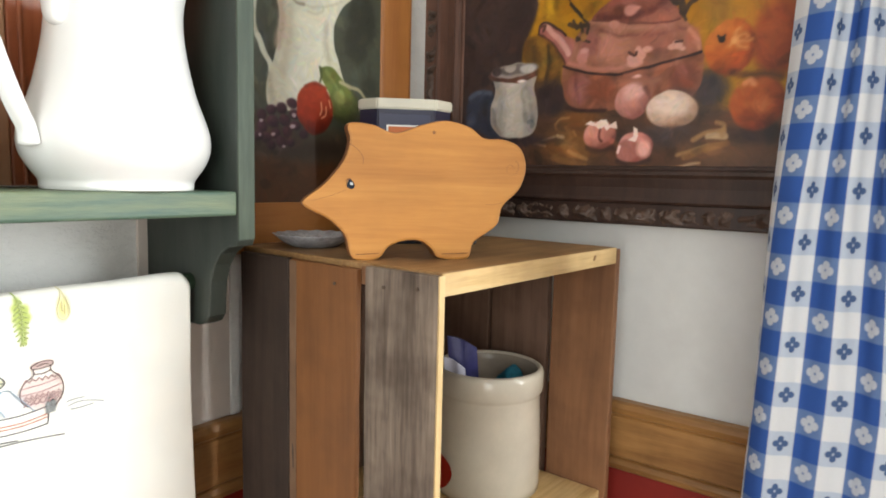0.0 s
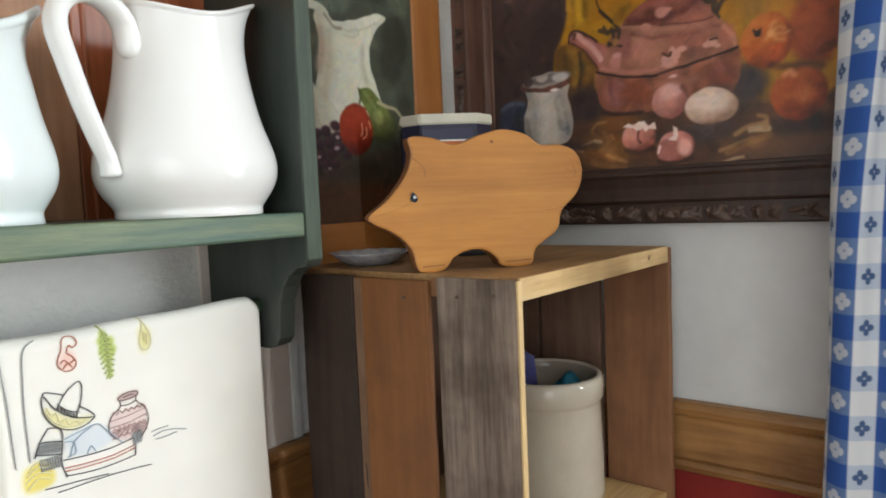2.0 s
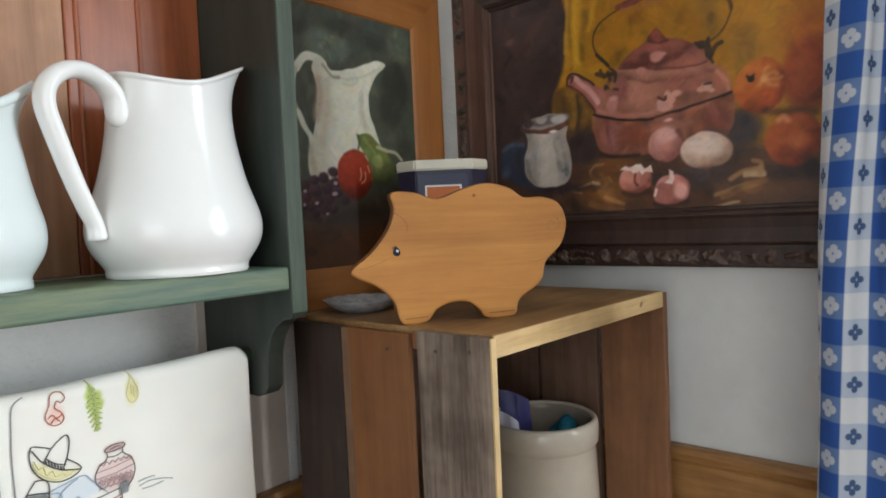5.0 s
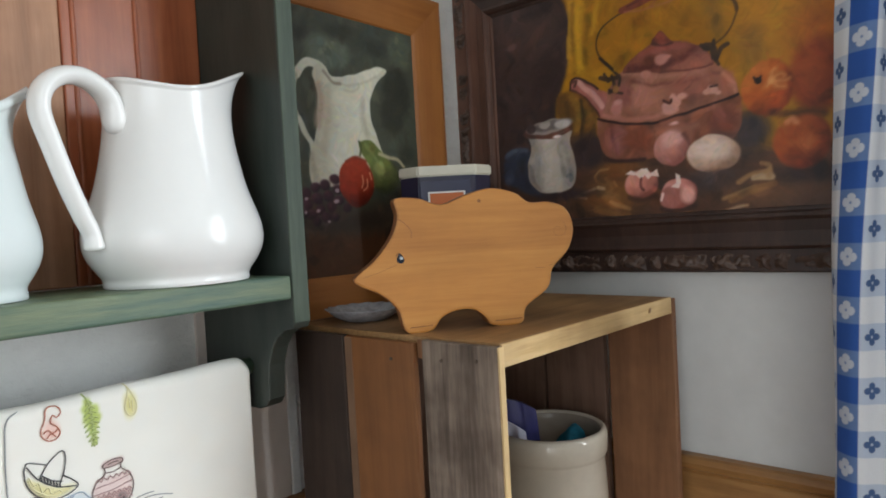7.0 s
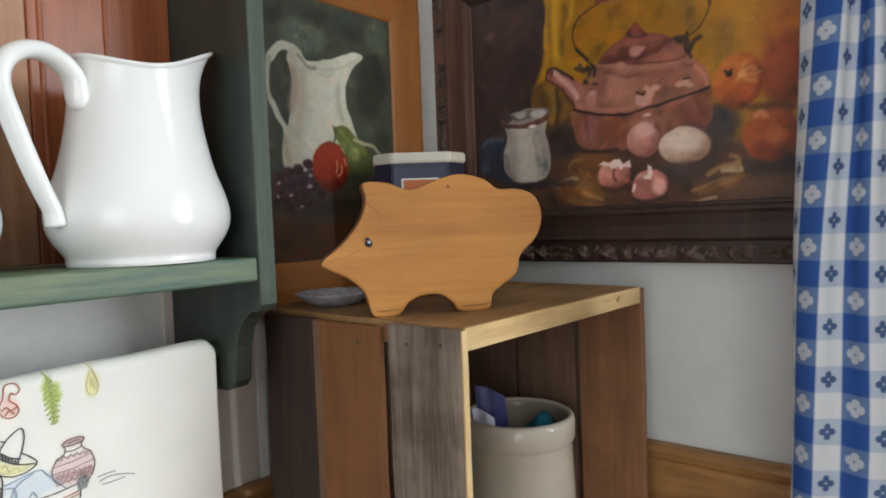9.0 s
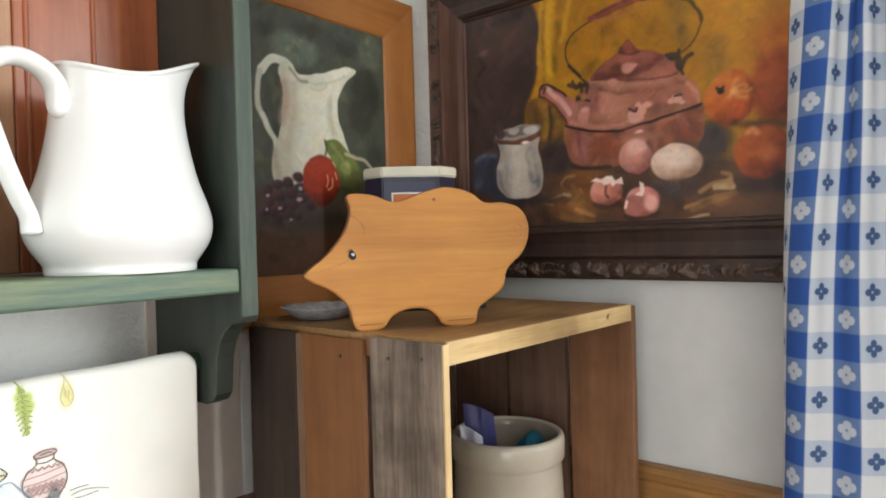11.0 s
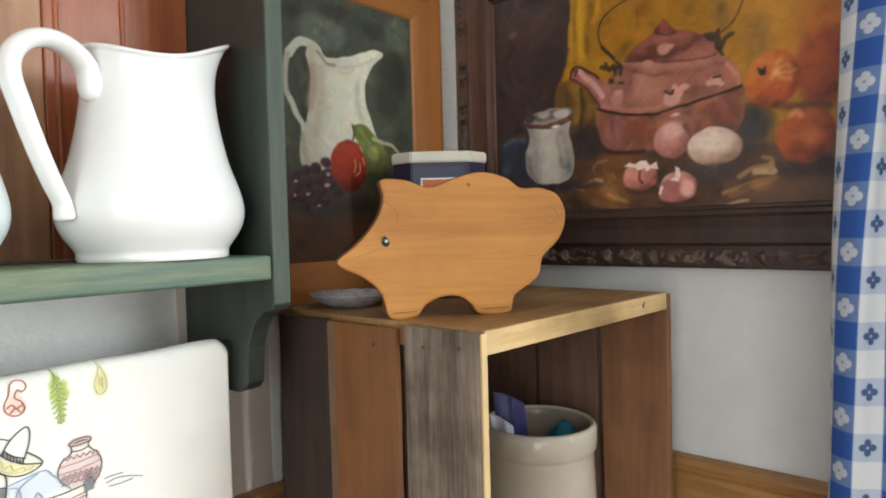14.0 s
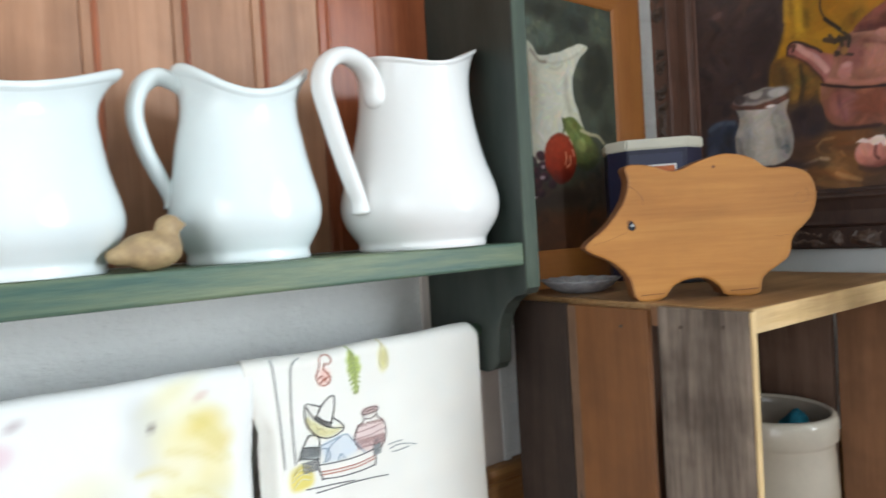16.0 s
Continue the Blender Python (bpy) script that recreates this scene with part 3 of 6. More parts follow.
# ---- pitchers ----
def pitcher(at, mat, prof, lip, handle, thick, label, wide=1.0, high=1.0, swing=0.0, sharp=2.5, point=3.0, roll=1.0, late=3.0):
    """A turned body whose wavy lip is drawn out to a spout along +x, with a strap handle at -x. lip: spout's reach, its rise, the back's rise, lean."""
    t = thing("pitcher", at, label, "pitcher", "white pitchers on the shelf")
    top = prof[-1][1]
    inner = [(r - 0.0035, z) for r, z in prof[::-1] if z > 0.02] + [(0.004, 0.02)]
    r = prof[-1][0]
    lipping = [(r + a * roll, top + b * roll) for a, b in ((0.0013, 0.0006), (0.0015, 0.0017), (0.0009, 0.0027), (-0.0006, 0.0032), (-0.0020, 0.0024))]

    def shape(p, a, i):
        h = max(0.0, (p.z - 0.5 * top) / (0.5 * top))
        c = math.cos(a)
        p.x += lip[0] * max(0.0, c) ** point * h ** late + lip[3] * h
        p.y *= 1 - 0.18 * max(0.0, c) ** 2 * h ** 2
        p.z += (lip[1] * ((1 + c) / 2) ** sharp + lip[2] * ((1 - c) / 2) ** 2.5) * h ** 1.5
        return Vector((p.x * wide, p.y * wide, p.z * high))
    part("body", lathe(spline(prof, 5, False) + lipping + inner, 72, shape), mat, t, smooth=True)
    path = spline(handle, 8, False)

    def strap(f):
        flare = max(0.0, 0.14 - f) / 0.14
        foot = max(0.0, f - 0.93) / 0.07
        dome = math.sqrt(max(0.02, 1 - max(0.0, 1 - f / 0.07, 1 - (1 - f) / 0.025) ** 2))
        return thick * dome * (1.25 - 0.42 * f - 0.15 * flare + 0.15 * foot), thick * dome * (0.78 - 0.16 * f + 0.3 * flare + 0.2 * foot)
    part("handle", tube([(x * wide, 0, z * high) for x, z in path], strap, 18, across=(0, 1, 0)), mat, t, smooth=True).matrix_local = pose(0, 0, 0, 0, 0, swing)
    return t


PROF_A = [(0.02, 0.0), (0.052, 0.0), (0.0565, 0.0015), (0.057, 0.007), (0.0605, 0.0125), (0.0655, 0.02), (0.0692, 0.0285), (0.0705, 0.038), (0.0693, 0.048), (0.066, 0.059), (0.0616, 0.071), (0.0574, 0.084), (0.0523, 0.104), (0.0495, 0.120), (0.0487, 0.132), (0.0488, 0.143)]
HAND_A = [(-0.0490, 0.119), (-0.0505, 0.132), (-0.0545, 0.1445), (-0.0640, 0.1535), (-0.0785, 0.1578), (-0.0930, 0.1545), (-0.1045, 0.1440), (-0.1075, 0.129), (-0.1010, 0.107), (-0.0915, 0.080), (-0.0820, 0.057), (-0.0760, 0.044), (-0.0738, 0.031)]
PROF_B = [(0.02, 0.0), (0.042, 0.0), (0.0455, 0.0015), (0.045, 0.008), (0.0485, 0.0145), (0.0532, 0.023), (0.0558, 0.032), (0.056, 0.042), (0.0538, 0.054), (0.0498, 0.067), (0.0455, 0.080), (0.0412, 0.090), (0.0402, 0.0975), (0.0428, 0.1045)]
HAND_B = [(-0.026, 0.108), (-0.033, 0.1235), (-0.0445, 0.1335), (-0.058, 0.137), (-0.069, 0.127), (-0.073, 0.109), (-0.0685, 0.087), (-0.0605, 0.067), (-0.0535, 0.052), (-0.0515, 0.042)]
TOP = 1.2855
pitcher((0.263, 0.53, TOP), M_GLAZE, PROF_A, (0.0185, 0.0365, 0.016, 0.0), HAND_A, 0.0092, "tall white glazed ironstone pitcher on the green shelf", swing=14, late=5.0)
pitcher((0.108, 0.541, TOP), M_GLAZE_BLUE, PROF_B, (0.0125, 0.0375, 0.0315, -0.003), HAND_B, 0.0088, "small pear-shaped bluish white pitcher on the green shelf", swing=-10, sharp=2.6, point=1.6, roll=1.5)
pitcher((-0.0445, 0.53, TOP), M_GLAZE_BLUE, PROF_B, (0.0145, 0.0345, 0.0315, -0.001), HAND_B, 0.0088, "broad pear-shaped bluish white pitcher on the green shelf", 1.14, 0.905, sharp=2.6, point=1.6, roll=1.5)

# ---- clay bird ----
def bird():
    """One modelled lump: low body, pointed tail at -x, upright head at +x."""
    bm = bmesh.new()
    bmesh.ops.create_icosphere(bm, subdivisions=5, radius=1)
    body, head, beak, tail = Vector((0, 0, 0.0125)), Vector((0.0125, 0, 0.0282)), Vector((0.0195, 0, 0.0285)), Vector((-0.018, 0, 0.0105))
    balls = ((body, 0.0195, 0.0145, 0.0125), (Vector((0.0105, 0, 0.0185)), 0.0085, 0.0085, 0.0105), (head, 0.0082, 0.0076, 0.0074), (beak, 0.004, 0.003, 0.0026), (tail, 0.009, 0.0075, 0.006))
    mid = Vector((0.003, 0, 0.0155))
    for v in bm.verts:
        d, t = v.co.normalized(), 0.045
        while t > 0.004:
            p = mid + d * t
            if sum(math.exp(4.5 * (1 - ((p.x - c.x) / a) ** 2 - ((p.y - c.y) / b) ** 2 - ((p.z - c.z) / e) ** 2)) for c, a, b, e in balls) > 1:
                break
            t -= 0.0005
        v.co = mid + d * t
        v.co.z = max(v.co.z, 0.0)
    return wavy(bm, 0.0006, 90)


solid("bird_figurine", bird(), M_CLAY, "small speckled tan clay bird on the green shelf", "figurine", smooth=True, at=(0.0265, 0.4945, TOP), turn=8)

# ---- crock and what is in it ----
crock = thing("crock", (0.655, 0.42, 0.925), "cream salt-glazed stoneware crock inside the crate", "crock")
prof = [(0.02, 0), (0.06, 0), (0.0655, 0.003), (0.0665, 0.012), (0.0655, 0.07), (0.0637, 0.120), (0.065, 0.123), (0.0672, 0.127), (0.0672, 0.146), (0.0655, 0.151), (0.062, 0.153), (0.059, 0.150), (0.058, 0.142), (0.058, 0.012), (0.01, 0.01)]
body = part("body", lathe(prof, 72), M_CROCK, crock, smooth=True)
body.data.materials.append(M_CROCK_SHADED)
for f in body.data.polygons:
    f.material_index = int(math.hypot(f.center.x, f.center.y) < 0.0588 and f.center.z > 0.005)


def crock_patch(a0, z0, ra, rz, r, mat, name, label):
    bm = bmesh.new()
    rings = []
    for f in (0.05, 0.25, 0.45, 0.65, 0.85, 1.0):
        row = []
        for k in range(28):
            q = k * math.tau / 28
            a = a0 + f * ra * math.cos(q) * (1 + 0.08 * math.sin(2 * q))
            row.append(bm.verts.new((r * math.cos(a), r * math.sin(a), z0 + f * rz * math.sin(q))))
        rings.append(row)
    for p, q in zip(rings, rings[1:]):
        for k in range(28):
            bm.faces.new((p[k], p[(k + 1) % 28], q[(k + 1) % 28], q[k]))
    bm.faces.new(rings[0])
    return part(name, bm, mat, crock, label, smooth=True)


crock_patch(math.radians(148), 0.03, 0.5, 0.024, 0.0668, M_APPLE, "painted_apple", "painted red apple")
crock_patch(math.radians(136), 0.06, 0.1, 0.009, 0.0664, M_INK, "painted_stem", "painted dark stem")

packet = thing("packet", (0.633, 0.428, 0.9365), "crumpled purple and white plastic packet in the crock", "packet", turn=-50)


def sheet(w, h, lean, seed, thick):
    """A creased standing sheet, w wide, leaning along x with its height."""
    bm = bmesh.new()
    n = 14
    rows = []
    for j in range(n + 1):
        f = j / n
        rows.append([bm.verts.new((-w / 2 + w * i / n - lean * f, 0.009 * abs(i / n - 0.6) + 0.0012 * math.sin(i * 0.5 + seed + j * 0.3) * f, h * f - 0.014 * f * (i / n) ** 2)) for i in range(n + 1)])
    for r, q in zip(rows, rows[1:]):
        for i in range(n):
            bm.faces.new((r[i], r[i + 1], q[i + 1], q[i]))
    extra = bmesh.ops.extrude_face_region(bm, geom=bm.faces[:])
    bmesh.ops.translate(bm, vec=(0, thick, 0), verts=[v for v in extra["geom"] if isinstance(v, bmesh.types.BMVert)])
    return bm


part("film", sheet(0.036, 0.176, 0.014, 0.4, 0.004), M_PURPLE, packet, "purple crinkled film")
ob = part("inner_sheet", sheet(0.026, 0.152, 0.012, 1.7, 0.003), M_LILAC, packet, "white folded sheet")
ob.location = (-0.011, -0.008, 0.0)
bm = bmesh.new()
bmesh.ops.create_icosphere(bm, subdivisions=4, radius=0.024)
for v in bm.verts:
    lump = 1 + 0.3 * noise.noise(v.co * 80)
    q = v.co.z / 0.024
    q = math.copysign(abs(q) ** 0.55, q)
    v.co = Vector((v.co.x * lump + 0.006 * q, v.co.y * 0.85 * lump, 0.066 + 0.064 * q * (1 + 0.12 * noise.noise(v.co * 60)) + 0.35 * v.co.x * (q > 0)))
solid("cloth", bm, M_TEAL, "crumpled teal cloth standing in the crock", "cloth", smooth=True, at=(0.683, 0.411, 0.937))

# ---- tin ----
tin = thing("tin", (0.6259, 0.5384, 1.226), "navy eight-sided tin with a cream lid and orange label", "tin", turn=-46.3)


def octagon(w, d, c, z0, z1, bevel=0.0012):
    pts = [(-w + c, -d), (w - c, -d), (w, -d + c), (w, d - c), (w - c, d), (-w + c, d), (-w, d - c), (-w, -d + c)]
    bm = bmesh.new()
    f = bm.faces.new([bm.verts.new((x, y, z0)) for x, y in pts])
    r = bmesh.ops.extrude_face_region(bm, geom=[f])
    bmesh.ops.translate(bm, vec=(0, 0, z1 - z0), verts=[v for v in r["geom"] if isinstance(v, bmesh.types.BMVert)])
    bmesh.ops.recalc_face_normals(bm, faces=bm.faces)
    bmesh.ops.bevel(bm, geom=bm.edges[:], offset=bevel, segments=2, affect="EDGES")
    return bm


part("body", octagon(0.0552, 0.0412, 0.0212, 0, 0.157), M_NAVY, tin)
part("lid", octagon(0.0572, 0.0432, 0.0219, 0.156, 0.1685, 0.0018), M_CREAM, tin, "cream lid")
part("panel", box(-0.0325, 0.0285, -0.0419, -0.0406, 0.01, 0.1505, 0.0004), M_NAVY_PANEL, tin, "lighter navy front panel")
part("label_edge", box(-0.0235, 0.0215, -0.0425, -0.0412, 0.06, 0.1375, 0.0004), M_WHITE, tin, "white edge of the label")
part("label", box(-0.0213, 0.0193, -0.043, -0.0417, 0.0625, 0.1355, 0.0004), M_ORANGE, tin, "orange label")

# ---- dishes on the crate ----
def dish(name, at, r, h, mat, label, flutes):
    prof = [(0.3, 0.0), (0.55, 0.0), (0.6, 0.08), (0.8, 0.45), (0.96, 0.9), (1.0, 1.0), (0.97, 1.0), (0.8, 0.62), (0.55, 0.22), (0.1, 0.16)]

    def shape(p, a, i):
        k = max(0.0, p.z / h - 0.2)
        return Vector((p.x * (1 + 0.025 * k * math.cos(flutes * a)), p.y * (1 + 0.025 * k * math.cos(flutes * a)), p.z + 0.0006 * k * math.cos(flutes * a)))
    solid(name, lathe([(x * r, z * h) for x, z in prof], 96, shape), mat, label, "dish", smooth=True, at=at)


dish("fluted_dish", (0.468, 0.527, 1.226), 0.043, 0.0135, M_DISH, "small grey-white fluted china dish on the crate", 16)
solid("small_box", wavy(box(-0.135, -0.018, 0.0, 0.028, 0.0, 0.03, 0.0025), 0.0004, 30), M_DARKDISH, "small dark blue-black box behind the cutting board", "box", at=(0.634, 0.408, 1.226), turn=-43)


# ---- brushwork for the paintings and the printed towel ----
def value_noise(u, v, cell, seed):
    """Smooth random clouds between 0 and 1."""
    rng = np.random.RandomState(seed)
    g = rng.rand(96, 96)
    a, b = np.asarray(u) / cell[0] % 95, np.asarray(v) / cell[1] % 95
    i, j = a.astype(int), b.astype(int)
    fa, fb = a - i, b - j
    fa, fb = fa * fa * (3 - 2 * fa), fb * fb * (3 - 2 * fb)
    i2, j2 = (i + 1) % 96, (j + 1) % 96
    return (g[i, j] * (1 - fa) + g[i2, j] * fa) * (1 - fb) + (g[i, j2] * (1 - fa) + g[i2, j2] * fa) * fb


class Art:
    """A flat picture, w by h centimetres, painted shape by shape."""

    def __init__(self, w, h, step, ground):
        self.nu, self.nv = int(w / step) + 1, int(h / step) + 1
        self.w, self.h = w, h
        self.u, self.v = np.meshgrid(np.linspace(0, w, self.nu), np.linspace(0, h, self.nv), indexing="ij")
        wob = 0.22
        self.u0, self.v0 = self.u.copy(), self.v.copy()
        self.u = self.u + wob * (value_noise(self.u, self.v, (1.3, 1.3), 5) - 0.5)
        self.v = self.v + wob * (value_noise(self.u, self.v, (1.3, 1.3), 6) - 0.5)
        self.c = np.ones((self.nu, self.nv, 3)) * np.array(ground)

    def lay(self, mask, colour):
        col = np.asarray(colour, float)
        self.c = self.c * (1 - mask[..., None]) + col * mask[..., None]

    def edge(self, d, soft):
        m = np.clip(0.5 - d / max(soft, 1e-3), 0, 1)
        return m * m * (3 - 2 * m)

    def oval(self, x, y, rx, ry, rot=0.0):
        a = math.radians(rot)
        du, dv = self.u - x, self.v - y
        p, q = du * math.cos(a) + dv * math.sin(a), -du * math.sin(a) + dv * math.cos(a)
        return (np.sqrt((p / rx) ** 2 + (q / ry) ** 2) - 1) * min(rx, ry), p / rx, q / ry

    def blob(self, x, y, rx, ry, colour, soft=0.5, rot=0.0, amount=1.0):
        self.lay(self.edge(self.oval(x, y, rx, ry, rot)[0], soft) * amount, colour)

    def ball(self, x, y, rx, ry, dark, mid, light, soft=0.4, rot=0.0, sun=(-0.5, 0.6)):
        d, p, q = self.oval(x, y, rx, ry, rot)
        k = np.clip(0.5 + 0.55 * (p * sun[0] + q * sun[1]) - 0.25 * (p * p + q * q) + 0.25 * (value_noise(self.u, self.v, (0.7, 0.7), int(x * 7 + y)) - 0.5), 0, 1)[..., None]
        col = np.where(k < 0.5, np.array(dark) * (1 - 2 * k) + np.array(mid) * 2 * k, np.array(mid) * (2 - 2 * k) + np.array(light) * (2 * k - 1))
        self.lay(self.edge(d, soft), col)

    def reach(self, pts):
        best = np.full(self.u.shape, 1e9)
        for (ax, ay), (bx, by) in zip(pts, pts[1:]):
            dx, dy = bx - ax, by - ay
            t = np.clip(((self.u - ax) * dx + (self.v - ay) * dy) / (dx * dx + dy * dy + 1e-9), 0, 1)
            best = np.minimum(best, np.hypot(self.u - ax - t * dx, self.v - ay - t * dy))
        return best

    def stroke(self, pts, width, colour, soft=0.3, amount=1.0, smooth=True):
        pts = spline(pts, 5, False) if smooth else pts
        self.lay(self.edge(self.reach(pts) - width / 2, soft) * amount, colour)

    def area(self, pts, colour, soft=0.4, smooth=True, shade=None):
        pts = spline(pts, 4) if smooth else list(pts)
        ring = pts + pts[:1]
        inside = np.zeros(self.u.shape, bool)
        for (ax, ay), (bx, by) in zip(ring, ring[1:]):
            if ay != by:
                inside ^= ((ay > self.v) != (by > self.v)) & (self.u < (bx - ax) * (self.v - ay) / (by - ay) + ax)
        d = self.reach(ring)
        col = np.array(colour, float) if shade is None else shade(self)
        self.lay(self.edge(np.where(inside, -d, d), soft), col)

    def dabs(self, cell, amount, seed):
        """Uneven brush strokes all over."""
        k = 0
        for i, (turn, w) in enumerate(((0.6, 0.6), (-0.75, 0.5), (1.5, 0.5))):
            su = self.u0 + 0.5 * value_noise(self.u0, self.v0, (2.3, 2.3), seed + 20 + i)
            a = su * math.cos(turn) + self.v0 * math.sin(turn) + 60
            b = self.v0 * math.cos(turn) - su * math.sin(turn) + 70
            where = np.clip(2 * value_noise(self.u0, self.v0, (3.1, 2.7), seed + 30 + i) - 0.6, 0, 1)
            k = k + w * where * (value_noise(a, b, cell, seed + i) - 0.5)
        k = k + 0.5 * (value_noise(self.u0, self.v0, (2.2, 1.8), seed + 40) - 0.5)
        self.c = self.c * (1 + amount * k[..., None])
        warm = amount * 0.25 * (value_noise(self.u0, self.v0, (1.1, 1.4), seed + 50) - 0.5)
        self.c = self.c * np.stack([1 + warm, 1 - 0 * warm, 1 - warm], -1)

    def brush(self, count, seed, amount=0.35, longest=1.1):
        """Short overlapping strokes, each in the colour that lies under it, a little lighter or darker."""
        rng = random.Random(seed)
        du, dv = self.w / (self.nu - 1), self.h / (self.nv - 1)
        for _ in range(count):
            x, y = rng.uniform(0, self.w), rng.uniform(0, self.h)
            lean = 2.2 * math.sin(x * 0.31 + seed) + 1.6 * math.sin(y * 0.37 + 2 * seed) + rng.uniform(-0.7, 0.7)
            size, wide = rng.uniform(0.3, longest), rng.uniform(0.09, 0.24)
            reach = size / 2 + wide
            i0, i1 = max(0, int((x - reach) / du)), min(self.nu, int((x + reach) / du) + 2)
            j0, j1 = max(0, int((y - reach) / dv)), min(self.nv, int((y + reach) / dv) + 2)
            pu, pv = self.u0[i0:i1, j0:j1] - x, self.v0[i0:i1, j0:j1] - y
            a = pu * math.cos(lean) + pv * math.sin(lean)
            b = pv * math.cos(lean) - pu * math.sin(lean) + 0.25 * a * a / size
            d = np.hypot(np.maximum(np.abs(a) - size / 2, 0), b) / wide
            m = (np.clip(1.25 - d, 0, 1) * rng.uniform(0.35, 0.8))[..., None]
            col = self.c[min(self.nu - 1, int(x / du)), min(self.nv - 1, int(y / dv))] * (1 + amount * (rng.random() - 0.5))
            col = col * np.array([1 + 0.12 * (rng.random() - 0.5), 1, 1 + 0.2 * (rng.random() - 0.5)])
            under = self.c[i0:i1, j0:j1]
            m = m * np.clip(1.3 - np.abs(under - col).max(-1, keepdims=True) / 26, 0, 1)      # strokes stop at the edges of the forms
            self.c[i0:i1, j0:j1] = under * (1 - m) + col * m

    def clouds(self, count, seed, size, amount):
        """Broad loose touches that lighten, darken, warm or cool what lies under them."""
        rng = random.Random(seed)
        for _ in range(count):
            x, y, k = rng.uniform(0, self.w), rng.uniform(0, self.h), rng.uniform(-amount, amount)
            d = self.oval(x, y, size * rng.uniform(0.3, 1.1), size * rng.uniform(0.15, 0.5), rng.uniform(0, 180))[0]
            m = (self.edge(d, size * rng.uniform(0.15, 0.6)))[..., None]
            warm = rng.uniform(-0.3, 0.3) * amount
            m = m * np.clip((185 - self.c.max(-1, keepdims=True)) / 60, 0.12, 1)      # pale forms stay clean
            self.c = self.c * (1 + m * np.array([k + warm, k, k - warm]))

    def mesh(self, name, material, gain=1.0, warp=None):
        """The picture as a fine sheet in the x-z plane, in metres, its colours stored at the points."""
        co = np.stack([self.u0 / 100, self.u0 * 0, self.v0 / 100], -1).reshape(-1, 3)
        if warp:
            co = warp(co)
        k = np.arange(self.nu * self.nv).reshape(self.nu, self.nv)
        quads = np.stack([k[:-1, :-1], k[1:, :-1], k[1:, 1:], k[:-1, 1:]], -1).reshape(-1, 4)
        me = bpy.data.meshes.new(name)
        me.from_pydata(co.tolist(), [], quads.tolist())
        s = np.clip(self.c / 255.0, 0, 1)
        lin = np.where(s < 0.04045, s / 12.92, ((s + 0.055) / 1.055) ** 2.4) * gain
        at = me.color_attributes.new("art", "FLOAT_COLOR", "POINT")
        at.data.foreach_set("color", np.concatenate([np.clip(lin, 0, 0.9).reshape(-1, 3), np.ones((len(co), 1))], 1).ravel().astype(np.float32))
        me.materials.append(material)
        me.shade_smooth()
        return me


# ---- still life with a copper kettle ----
CAN_L, CAN_B, CAN_W, CAN_H = 7.4, 6.4, 47.0, 31.6     # canvas within the frame, centimetres


